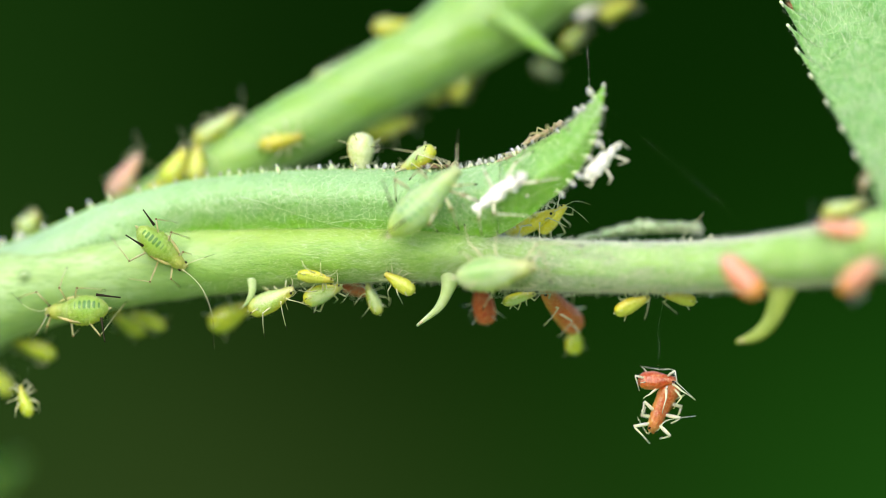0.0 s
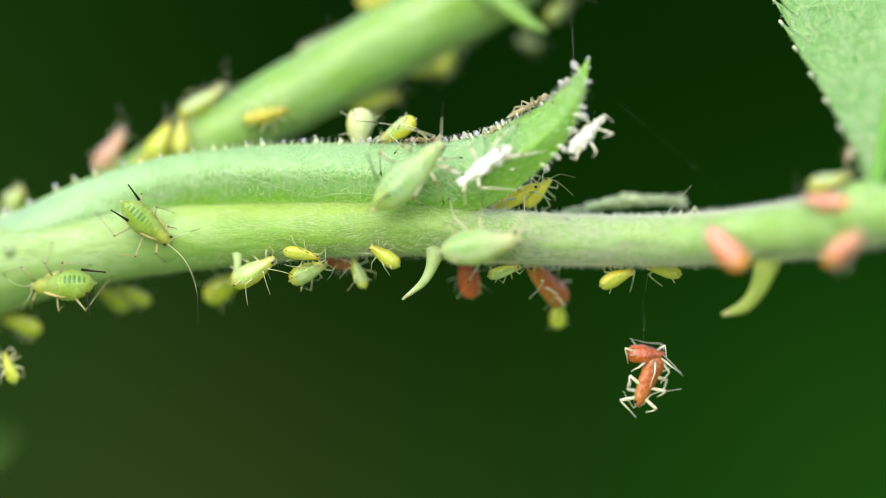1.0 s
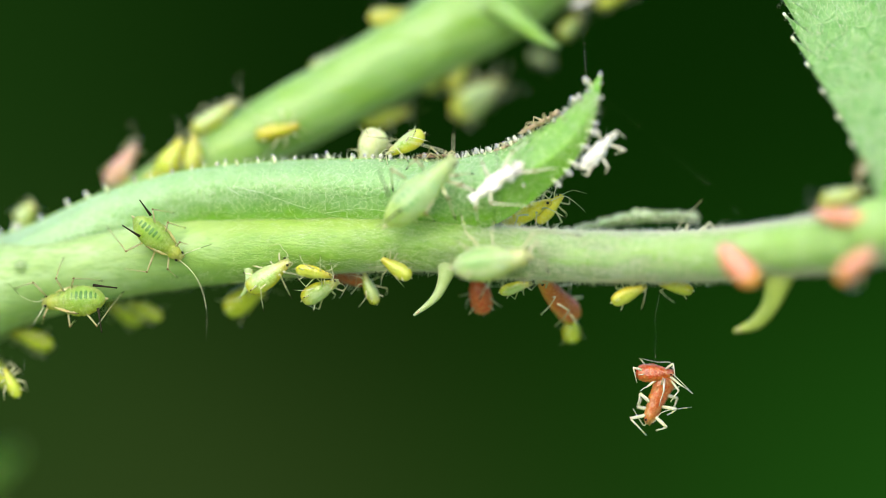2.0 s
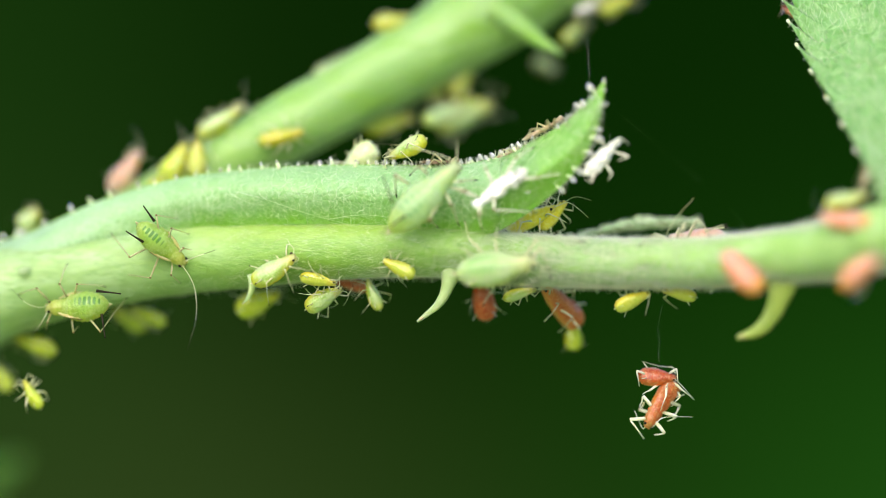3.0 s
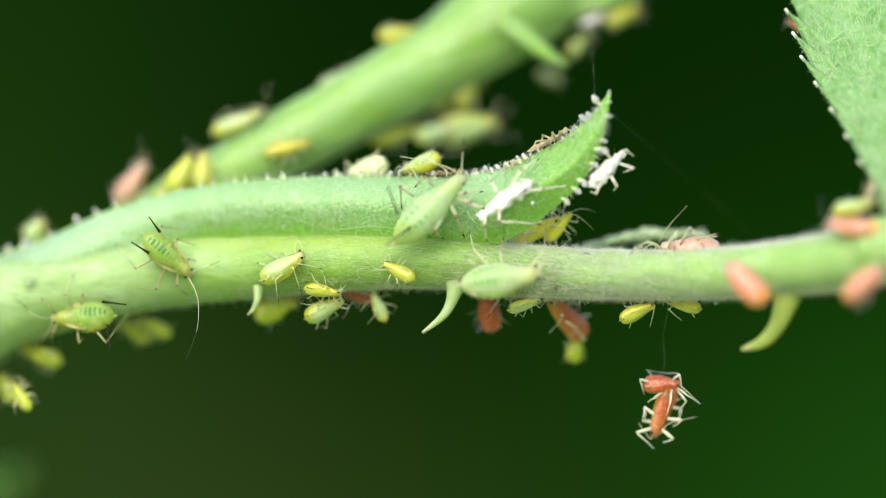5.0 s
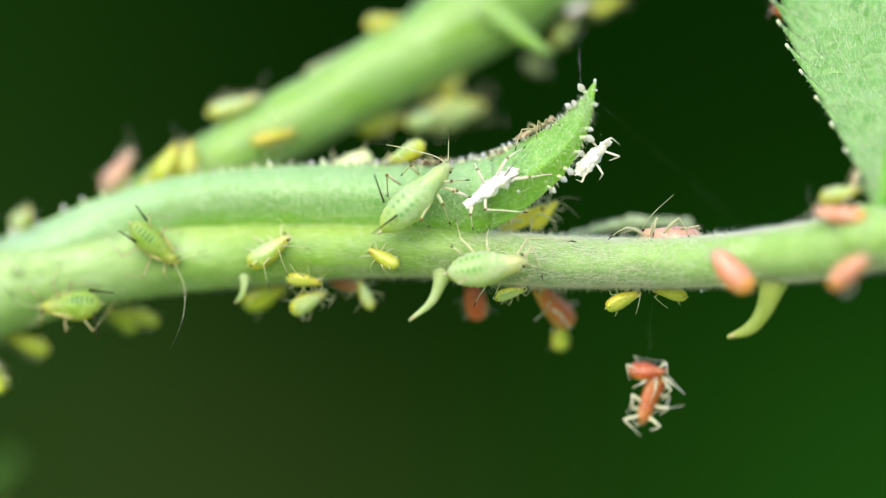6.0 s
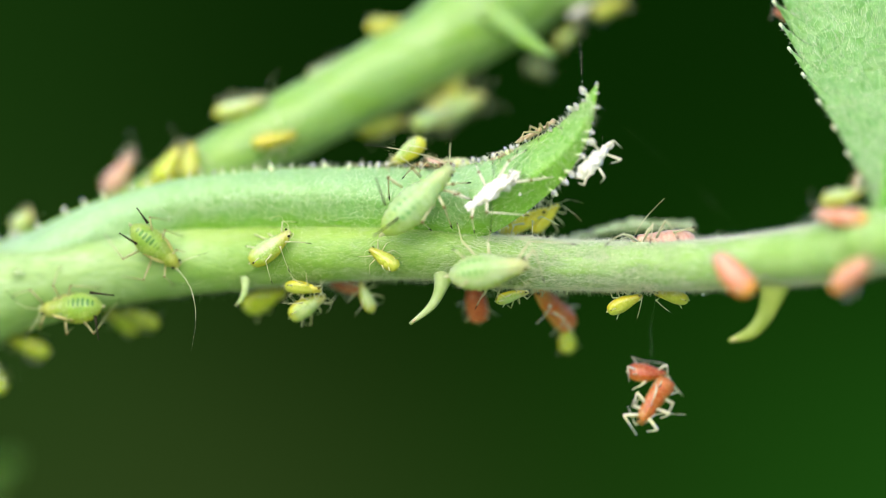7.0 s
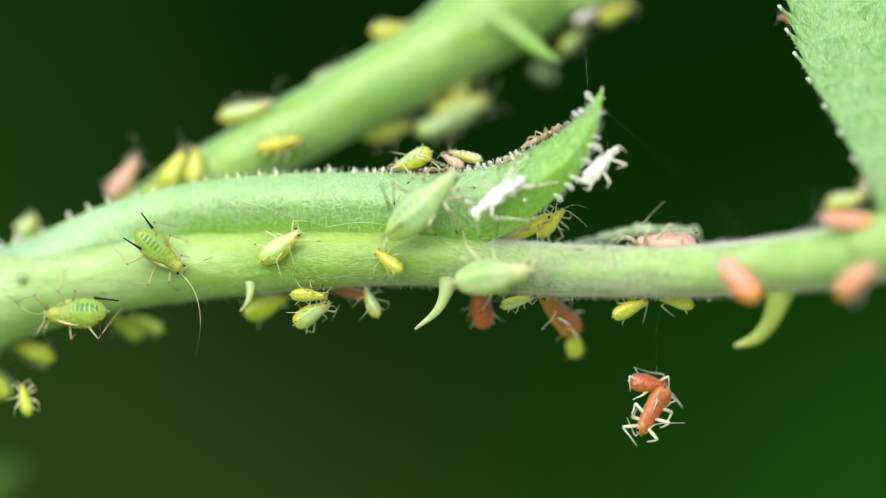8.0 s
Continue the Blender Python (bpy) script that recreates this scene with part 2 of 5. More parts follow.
def body_skin(name, colour, second, fine, belly=None, head=None, tail=None, gut=None, clear=0.15, sky_sheen=None, bar=None, reach=(1.0, 1.0, 0.45), gloss=0.9):
    """Soft, see-through skin, with other tones on the belly, the tail end and the head, and a sky sheen painted on the
    back.
    """
    m = material(name, colour, second, 0.28, 0.28, 0.03, 0.06, 0.8, 0.7, fine=fine, fine_size=0.09, coat=gloss, transmit=clear)
    m.node_tree.nodes["Principled BSDF"].inputs["IOR"].default_value = 1.36
    m.node_tree.nodes["Principled BSDF"].inputs["Coat Roughness"].default_value = 0.07
    m.node_tree.nodes["Principled BSDF"].inputs["Subsurface Radius"].default_value = reach
    # belly pigment, with the yellow of light passing through the body painted in
    if belly:
        toned(m, "low", 0.22, 0.72, belly)
    # whitish reflection of the sky, painted along the back
    if sky_sheen:
        toned(m, "low", 0.32, 0.02, sky_sheen, 0.6)
    if gut:
        toned(m, "ridge", 0.3, 0.9, gut, 0.5)
    if bar:
        toned(m, "bars", 0.12, 0.6, bar, 0.85)
    if tail:
        toned(m, "fore", 0.3, 0.02, tail, 0.8)
    if head:
        toned(m, "fore", 0.6, 0.95, head, 0.45)
    return m


SKINS = {
    "green": (body_skin("green_aphid", (0.42, 0.60, 0.14), (0.28, 0.50, 0.06), (0.58, 0.72, 0.32), (0.68, 0.64, 0.025), (0.66, 0.48, 0.05), (0.60, 0.62, 0.03), clear=0.25, sky_sheen=(0.60, 0.76, 0.42)), PALE_LIMB),
    "adult": (body_skin("adult_aphid", (0.40, 0.57, 0.12), (0.30, 0.50, 0.06), (0.50, 0.64, 0.23), (0.62, 0.64, 0.06), (0.66, 0.56, 0.12), None, (0.33, 0.60, 0.12), 0.4, bar=(0.02, 0.19, 0.02), gloss=0.4), TAN_LIMB),
    "pale": (body_skin("pale_green_aphid", (0.48, 0.67, 0.34), (0.55, 0.73, 0.45), (0.40, 0.61, 0.24), (0.52, 0.66, 0.09), (0.56, 0.64, 0.26), (0.46, 0.62, 0.09), (0.40, 0.62, 0.32), 0.3, bar=(0.14, 0.42, 0.14), gloss=0.35), PALE_LIMB),
    "milk": (body_skin("whitish_green_aphid", (0.54, 0.70, 0.38), (0.63, 0.75, 0.50), (0.44, 0.63, 0.24), (0.60, 0.66, 0.10), (0.66, 0.57, 0.22), None, (0.30, 0.56, 0.17), 0.3, bar=(0.14, 0.42, 0.09), gloss=0.35), PALE_LIMB),
    "lime": (body_skin("lime_aphid", (0.50, 0.60, 0.03), (0.38, 0.52, 0.02), (0.62, 0.69, 0.10), (0.54, 0.54, 0.015), (0.62, 0.46, 0.03)), PALE_LIMB),
    "yellow": (body_skin("yellow_aphid", (0.54, 0.56, 0.035), (0.42, 0.49, 0.025), (0.66, 0.67, 0.14), (0.66, 0.56, 0.012), (0.68, 0.46, 0.03), sky_sheen=(0.54, 0.63, 0.12)), PALE_LIMB),
    "amber": (body_skin("amber_aphid", (0.50, 0.50, 0.03), (0.42, 0.48, 0.03), (0.62, 0.48, 0.04), None, (0.62, 0.44, 0.03)), PALE_LIMB),
    "red": (body_skin("red_aphid", (0.62, 0.13, 0.03), (0.50, 0.065, 0.014), (0.70, 0.26, 0.10), (0.72, 0.24, 0.02), clear=0.35, reach=(1.0, 0.4, 0.2)), RED_LIMB),
    "orange": (body_skin("orange_red_aphid", (0.68, 0.18, 0.045), (0.58, 0.11, 0.025), (0.74, 0.32, 0.12), (0.75, 0.32, 0.04), (0.76, 0.38, 0.09), clear=0.35, reach=(1.0, 0.4, 0.2)), RED_LIMB),
    "pink": (body_skin("pink_aphid", (0.70, 0.28, 0.18), (0.62, 0.20, 0.12), (0.77, 0.45, 0.34), (0.76, 0.31, 0.03), (0.72, 0.44, 0.34), (0.80, 0.36, 0.02)), RED_LIMB),
    "lemon": (body_skin("lemon_aphid", (0.92, 0.82, 0.06), (0.86, 0.74, 0.05), (0.94, 0.88, 0.22), None, (0.90, 0.70, 0.08), clear=0.0), PALE_LIMB),
    "blush": (body_skin("blush_aphid", (0.70, 0.40, 0.32), (0.64, 0.32, 0.24), (0.77, 0.55, 0.48), (0.72, 0.44, 0.32)), PALE_LIMB),
    "cream": (body_skin("cream_aphid", (0.60, 0.69, 0.38), (0.52, 0.63, 0.27), (0.72, 0.77, 0.54), (0.64, 0.66, 0.16)), PALE_LIMB),
    "tan": (material("tan_husk", (0.50, 0.39, 0.28), (0.42, 0.30, 0.2), 0.15, 0.5, 0.05, 0.08, 0.3, 0.2), TAN_LIMB),
    "brown": (material("brown_husk", (0.12, 0.07, 0.035), (0.26, 0.17, 0.09), 0.12, 0.45, 0.05, 0.08, 0.2, 0.2), TAN_LIMB),
    "husk": (material("shed_skin_white", (0.92, 0.92, 0.9), (0.82, 0.83, 0.79), 0.2, 0.45, 0.06, 0.07, 0.3, 0.2), HUSK_LIMB),
}
PAD = material("wing_pad_skin", (0.57, 0.58, 0.22), (0.58, 0.46, 0.17), 0.12, 0.35, 0.02, 0.08, 0.6, 0.3, transmit=0.3)


# ---- building blocks ----
def spline(points, n):
    """n + 1 points along a smooth curve through the given ones (tuples of any length)."""
    p = [np.array(q, float) for q in points]
    p = [2 * p[0] - p[1]] + p + [2 * p[-1] - p[-2]]
    out = []
    for i in range(n + 1):
        f = i / n * (len(p) - 3)
        k = min(int(f), len(p) - 4)
        t = f - k
        a, b, c, d = p[k:k + 4]
        out.append(0.5 * (2 * b + (c - a) * t + (2 * a - 5 * b + 4 * c - d) * t * t + (3 * b - a - 3 * c + d) * t ** 3))
    return out


def skin(bm, rings, closed=True, caps=True):
    """Joins rings of equal length into a surface."""
    vs = [[bm.verts.new(p) for p in r] for r in rings]
    n = len(vs[0])
    for a, b in zip(vs, vs[1:]):
        for i in range(n if closed else n - 1):
            j = (i + 1) % n
            bm.faces.new((a[i], a[j], b[j], b[i]))
    if caps and closed:
        for r, flip in ((vs[0], True), (vs[-1], False)):
            if n > 3:
                c = bm.verts.new(sum((v.co for v in r), Vector()) / n)
                for i in range(n):
                    t = (r[(i + 1) % n], r[i], c) if flip else (r[i], r[(i + 1) % n], c)
                    bm.faces.new(t)
            else:
                bm.faces.new(r[::-1] if flip else r)
    return vs


def tube(bm, points, radii, sides=8, flat=1.0, rough=0.0, caps=True):
    """A round or flattened pipe along points, each with its own radius."""
    pts = [Vector(p[:3]) for p in points]
    up = Vector((0.13, -0.2, 0.97))
    rings = []
    for i, p in enumerate(pts):
        d = (pts[min(i + 1, len(pts) - 1)] - pts[max(i - 1, 0)]).normalized()
        side = up.cross(d)
        if side.length < 1e-3:
            side = Vector((1, 0, 0)).cross(d)
        side.normalize()
        up = d.cross(side)
        ring = []
        for k in range(sides):
            a = 2 * math.pi * k / sides
            r = radii[i]
            if rough:
                r *= 1 + rough * noise.noise(Vector((p.x * 0.9, p.y * 0.9 + 3 * math.cos(a), 3 * math.sin(a))))
            ring.append(p + (side * math.cos(a) + up * math.sin(a) * flat) * r)
        rings.append(ring)
    skin(bm, rings, True, caps)


def egg(bm, centre, axes, segments=12, rings=8):
    """An ellipsoid with half-axes along x, y, z."""
    rs = []
    for i in range(rings + 1):
        t = math.pi * (i + 0.02) / (rings + 0.04)
        rs.append([Vector(centre) + Vector((-math.cos(t) * axes[0], math.sin(t) * math.cos(a) * axes[1], math.sin(t) * math.sin(a) * axes[2]))
                   for a in (2 * math.pi * k / segments for k in range(segments))])
    skin(bm, rs)


def mesh_of(bm, name, mat):
    bmesh.ops.recalc_face_normals(bm, faces=bm.faces)
    me = bpy.data.meshes.new(name)
    for v in bm.verts:
        v.co *= MM
    for f in bm.faces:
        f.smooth = True
    bm.to_mesh(me)
    bm.free()
    me.materials.append(mat)
    return me


def part(name, bm, mat, parent=None, label=""):
    ob = new(name, mesh_of(bm, name, mat))
    if parent:
        ob.parent = parent
    return tagged(ob, label)


def shared(name, me, parent, m):
    """A part on shared mesh data, at the pose m (its places in mm)."""
    ob = new(name, me)
    ob.parent = parent
    ob.matrix_basis = m
    return ob


def thing(name, label, category, m=None, group=""):
    ob = new(name)
    ob.empty_display_size = MM
    if m:
        ob.matrix_basis = m
    return tagged(ob, label, category, group)


def basis(origin, along, up):
    """A pose at origin (mm) whose x axis points along and whose z axis leans to up."""
    x = Vector(along).normalized()
    z = Vector(up)
    z = (z - x * z.dot(x)).normalized()
    y = z.cross(x)
    m = Matrix((x, y, z)).transposed().to_4x4()
    m.translation = Vector(origin) * MM
    return m


# ---- surroundings ----
def build_ground():
    # out of view; added to close the place and bounce light from below
    bm = bmesh.new()
    bmesh.ops.create_grid(bm, x_segments=40, y_segments=40, size=60000)
    for v in bm.verts:
        v.co.z = -700 + 30 * noise.noise(v.co / 900)
    m = material("bounce_ground", (0.13, 0.21, 0.06), (0.18, 0.26, 0.09), 120, 0.9, 6, 15, fine=(0.10, 0.17, 0.04), fine_size=20)
    ob = part("ground", bm, m)
    tagged(ob, "unseen light green ground beneath the rose, added for bounced light", "ground", kind="structure")


def build_backdrop():
    """A curved screen that glows by itself in the tones of deeply shaded garden foliage, far out of focus."""
    bm = bmesh.new()
    rings = []
    for i in range(25):
        a = radians(-60 + 5 * i)
        rings.append([(1500 * math.sin(a), 1500 * math.cos(a) - 200, z) for z in np.linspace(-720, 420, 24)])
    skin(bm, rings, False, False)
    m = bpy.data.materials.new("foliage_glow")
    m.use_nodes = True
    n, l = m.node_tree.nodes, m.node_tree.links
    n.remove(n["Principled BSDF"])
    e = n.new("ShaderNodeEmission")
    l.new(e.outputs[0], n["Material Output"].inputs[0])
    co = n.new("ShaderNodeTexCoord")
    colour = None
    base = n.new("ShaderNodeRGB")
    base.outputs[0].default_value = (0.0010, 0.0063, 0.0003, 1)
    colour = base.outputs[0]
    # soft patches of light painted into the glow: centre x, z and radius in metres, colour, weight
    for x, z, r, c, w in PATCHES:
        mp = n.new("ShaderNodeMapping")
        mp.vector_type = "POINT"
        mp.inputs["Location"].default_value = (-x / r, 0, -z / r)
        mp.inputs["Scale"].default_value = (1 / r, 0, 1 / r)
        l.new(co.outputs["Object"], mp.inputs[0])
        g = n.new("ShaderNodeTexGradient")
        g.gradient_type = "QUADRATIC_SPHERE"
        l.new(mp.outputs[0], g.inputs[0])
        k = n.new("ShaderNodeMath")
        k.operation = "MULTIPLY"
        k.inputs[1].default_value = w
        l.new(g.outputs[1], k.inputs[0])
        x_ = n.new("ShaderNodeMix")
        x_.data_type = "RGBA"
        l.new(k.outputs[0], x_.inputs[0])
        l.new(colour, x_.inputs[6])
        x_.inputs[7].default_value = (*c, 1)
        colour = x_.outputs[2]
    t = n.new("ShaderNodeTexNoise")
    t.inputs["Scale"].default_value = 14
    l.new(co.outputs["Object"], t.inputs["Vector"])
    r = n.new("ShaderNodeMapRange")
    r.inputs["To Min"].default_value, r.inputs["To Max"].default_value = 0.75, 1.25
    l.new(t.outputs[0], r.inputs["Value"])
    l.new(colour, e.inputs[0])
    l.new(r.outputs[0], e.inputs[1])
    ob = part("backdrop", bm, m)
    tagged(ob, "glowing backdrop of dark green garden foliage far out of focus", "foliage", kind="structure")


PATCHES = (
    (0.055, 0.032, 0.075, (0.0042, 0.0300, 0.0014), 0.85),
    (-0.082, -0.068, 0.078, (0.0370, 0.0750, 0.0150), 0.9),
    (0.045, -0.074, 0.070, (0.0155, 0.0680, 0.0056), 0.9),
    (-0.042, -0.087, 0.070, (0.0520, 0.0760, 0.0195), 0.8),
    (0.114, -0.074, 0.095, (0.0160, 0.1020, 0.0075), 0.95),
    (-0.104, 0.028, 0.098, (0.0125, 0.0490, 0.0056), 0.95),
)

# ---- the rose leaf with its stalk, stipule, prickles and leaflet ----
STALK_LINE = [(*p, r) for p, r in (
    ((-24.56, 6.58, -7.32), 1.75), ((-18.93, 4.37, -3.53), 1.8), ((-15.84, 3.4, -1.74), 1.6), ((-11.77, 2.73, -0.8), 1.34), ((-7.73, 1.99, -0.42), 1.17),
    ((-3.69, 1.15, -0.2), 1.03), ((-0.48, 0.65, -0.16), 0.98), ((2.32, 0.25, -0.48), 0.9), ((5.32, -0.2, -0.62), 0.86), ((8.3, -0.85, -0.64), 0.85),
    ((11.25, -2.09, -0.46), 0.9), ((13.77, -3.47, -0.14), 1.0), ((16.08, -4.86, 0.26), 1.0), ((21.77, -8.05, 1.19), 0.95))]
EDGE_LINE = ((-21.2, 5.09, -3.23), (-17.07, 3.77, -0.58), (-15.84, 3.4, 0.08), (-14.62, 3.11, 0.52), (-12.18, 2.67, 1.61), (-9.75, 2.25, 2.31), (-7.72, 1.9, 2.61),
             (-5.7, 1.52, 2.77), (-3.29, 1.19, 2.83), (-1.28, 0.88, 2.81), (0.32, 0.64, 2.79), (1.32, 0.44, 2.96), (2.32, 0.2, 3.26), (3.32, -0.27, 3.74),
             (4.31, -0.78, 4.31), (5.1, -1.18, 5.04), (5.69, -1.51, 5.79))
FOOT_LINE = ((-21.15, 4.33, -4.44), (-17.02, 2.75, -1.6), (-15.8, 2.36, -1.08), (-14.58, 2.28, -0.58), (-12.16, 2.09, 0.06), (-9.74, 1.94, 0.5), (-7.72, 1.63, 0.62),
             (-5.7, 1.12, 0.66), (-3.29, 0.69, 0.64), (-1.28, 0.23, 0.54), (0.32, -0.06, 0.4), (1.32, -0.16, 0.32), (2.22, -0.24, 0.62), (3.51, -0.79, 1.5),
             (4.7, -1.33, 2.65), (5.45, -1.57, 4.16), (5.73, -1.54, 5.77))


def along_stalk(n):
    return spline(STALK_LINE, n)


def on_stalk(p, line, sink):
    """Moves a point in depth onto the stalk's front face, sunk in by that much."""
    q = min(line, key=lambda c: abs(c[0] - p[0]))
    dz = min(abs(p[2] - q[2]), q[3] * 0.98)
    return np.array((p[0], q[1] - math.sqrt(q[3] ** 2 - dz ** 2) + sink, p[2]))


def stipule_point(edge, foot, v, s):
    """A point of the stipule's front face: v from its foot (0) to its free edge (1), s along it."""
    e, f = Vector(edge), Vector(foot)
    p = f.lerp(e, v)
    wide = (e - f).length
    bulge = (0.17 + 0.10 * min(1, max(0, (s - 0.22) / 0.2))) * wide * math.sin(math.pi * v ** 1.35) * (1 - max(0, (s - 0.72) / 0.28))
    groove = 0.05 * math.exp(-((v - 0.06) / 0.06) ** 2)
    fold = 0.0
    if s > 0.66:
        k = min(1, (s - 0.66) / 0.12)
        fold = k * 0.42 * wide * (0.5 - abs(v - 0.45))
    ripple = 0.035 * noise.noise(Vector((p.x * 0.9, p.z * 1.4, 3.1)))
    return p + Vector((0, -bulge + groove - fold + ripple, 0))


def build_stipule(leaf):
    n, w = 150, 18
    line = along_stalk(300)
    foot = [on_stalk(p, line, 0.1) if k < 12 else p for k, p in enumerate(FOOT_LINE)]
    E, F = spline(EDGE_LINE, n), spline(foot, n)
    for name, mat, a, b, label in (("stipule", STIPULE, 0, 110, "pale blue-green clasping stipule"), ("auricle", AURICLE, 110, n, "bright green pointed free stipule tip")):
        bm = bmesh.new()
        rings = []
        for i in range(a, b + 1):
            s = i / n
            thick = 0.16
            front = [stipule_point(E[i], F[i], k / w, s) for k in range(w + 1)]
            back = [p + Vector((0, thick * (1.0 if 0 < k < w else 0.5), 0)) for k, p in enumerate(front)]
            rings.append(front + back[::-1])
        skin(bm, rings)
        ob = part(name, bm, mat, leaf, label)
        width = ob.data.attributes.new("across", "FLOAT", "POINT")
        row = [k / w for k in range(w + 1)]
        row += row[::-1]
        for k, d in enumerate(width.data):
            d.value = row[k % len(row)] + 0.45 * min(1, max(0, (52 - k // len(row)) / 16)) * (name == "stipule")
    # thin pale margin along the free edge
    bm = bmesh.new()
    tube(bm, [stipule_point(E[i], F[i], 1.0, i / n) + Vector((0, 0.06, 0)) for i in range(n + 1)], [0.035] * n + [0.015], 6)
    part("margin", bm, STIPULE, leaf)
    return E, F


def gland_meshes():
    """Stalk and head of four kinds: two pointed teeth with a small bead, two beads that sit almost on the margin."""
    out = []
    for k, (h, foot, neck, bead) in enumerate(((0.17, 0.10, 0.05, 0.062), (0.22, 0.09, 0.045, 0.055), (0.05, 0.05, 0.035, 0.085), (0.08, 0.05, 0.035, 0.095))):
        bm = bmesh.new()
        tube(bm, [(0, 0, -0.05), (0.015 * k, 0, h * 0.5), (0.02 * k, 0, h)], [foot, (foot + neck) * 0.5, neck], 7)
        stalk = mesh_of(bm, "gland_stalk", STALK)
        bm = bmesh.new()
        egg(bm, (0, 0, 0), (bead * 0.92, bead * 0.9, bead * 1.3), 12, 9)
        for v in bm.verts:
            # drawn out to a blunt point at the top
            if v.co.z > 0:
                v.co.x, v.co.y = (q * (1 - 0.35 * v.co.z / (bead * 1.3)) for q in v.co.xy)
            v.co += Vector((0.02 * k, 0.004 * k, h + bead * 0.9))
        head = mesh_of(bm, "gland_head", GLAND)
        out.append((stalk, head))
    return out


def add_gland(leaf, kinds, at, up, k, size):
    m = basis(at, Vector(up).cross(Vector((0.2, 1, 0.1))), up)
    stalk, head = kinds[k]
    ob = shared("gland", stalk, leaf, m @ Matrix.Scale(size, 4))
    shared("gland_head", head, ob, Matrix())


def build_glands(leaf, E, F):
    kinds = gland_meshes()
    rng = random.Random(4)
    i = 14.0
    while i < 149:
        k = int(i)
        p = stipule_point(E[k], F[k], 1.0, k / 150)
        d = (Vector(E[k]) - Vector(E[k - 1])).normalized()
        up = Vector((-d.z, rng.uniform(-0.3, 0.3), d.x))
        dense = k > 75
        for _ in range(2 if dense and rng.random() < 0.25 else 1):
            kind = rng.choice((2, 3)) if k > 124 else rng.choice((0, 2, 3, 2, 3)) if dense else rng.choice((0, 1, 2, 3))
            add_gland(leaf, kinds, p + Vector((rng.uniform(-0.12, 0.12), rng.uniform(-0.1, 0.25), -0.03)) - up.normalized() * (0.07 if k > 124 else 0.0),
                      up + Vector((rng.uniform(-0.4, 0.4), 0, 0)), kind, (rng.uniform(0.75, 1.2) if dense else rng.uniform(0.7, 1.1) * (1.3 if k < 42 else 1.0)) if k < 128 else rng.choice((0.45, 0.6, 0.8, 1.1, 1.5)))
        i += rng.uniform(1.2, 4.0) if k > 124 else rng.uniform(1.2, 2.4) if dense else rng.uniform(1.9, 3.3)
    i = 126.0
    while i < 149:
        k = int(i)
        p = stipule_point(E[k], F[k], 0.0, k / 150)
        d = (Vector(F[k]) - Vector(F[k - 1])).normalized()
        out = Vector((d.z, 0.1, -d.x))
        add_gland(leaf, kinds, p - out * 0.08, out, rng.choice((2, 3)), rng.choice((0.6, 0.9, 1.2, 1.6)))
        i += rng.uniform(1.4, 4.0)
    tip = stipule_point(E[150], F[150], 0.5, 1.0)
    add_gland(leaf, kinds, tip - Vector((0.02, 0, 0.1)), (0.15, 0, 1), 2, 0.8)


def hair(bm, root, way, length, r, rng):
    """One bent hair of three sides."""
    way = Vector(way).normalized()
    bend = Vector((rng.uniform(-1, 1), rng.uniform(-1, 1), rng.uniform(-1, 1))) * 0.55
    a = Vector(root)
    b = a + way * length * 0.55
    c = b + (way + bend).normalized() * length * 0.45
    side = way.cross(Vector((0.3, 0.5, 0.8))).normalized() * r
    other = way.cross(side).normalized() * r
    rows = []
    for p, f in ((a, 1.0), (b, 0.75)):
        rows.append([bm.verts.new(p + side * f), bm.verts.new(p - side * 0.5 * f + other * 0.87 * f), bm.verts.new(p - side * 0.5 * f - other * 0.87 * f)])
    tip = bm.verts.new(c)
    for k in range(3):
        j = (k + 1) % 3
        bm.faces.new((rows[0][k], rows[0][j], rows[1][j], rows[1][k]))
        bm.faces.new((rows[1][k], rows[1][j], tip))


def build_fibres(leaf, E, F):
    """A few long pale fibres and a tiny star of wax on the stipule."""
    def lying(k, v, lift=0.025):
        return stipule_point(E[k], F[k], v, k / 150) - Vector((0, lift, 0))
    for pts in (((58, 0.62), (62, 0.5), (66, 0.34), (70, 0.18), (75, 0.03)), ((57, 0.6), (60, 0.42), (63, 0.36)), ((86, 0.5), (90, 0.34), (95, 0.2)),
                ((96, 0.7), (97, 0.45), (101, 0.3)), ((72, 0.12), (77, 0.2), (84, 0.16))):
        bm = bmesh.new()
        line = spline([lying(k, v) for k, v in pts], 18)
        tube(bm, line, [0.011 - 0.0004 * i for i in range(19)], 6, 0.6)
        part("fibre", bm, HAIR, leaf, "long pale fibre")
    bm = bmesh.new()
    c = lying(83, 0.06, 0.05)
    for a in (20, 145, 260):
        d = Vector((math.cos(radians(a)), -0.15, math.sin(radians(a))))
        tube(bm, [c, c + d * 0.12, c + d * 0.22], [0.018, 0.012, 0.004], 5)
    part("wax_star", bm, HAIR, leaf, "tiny white star of wax")


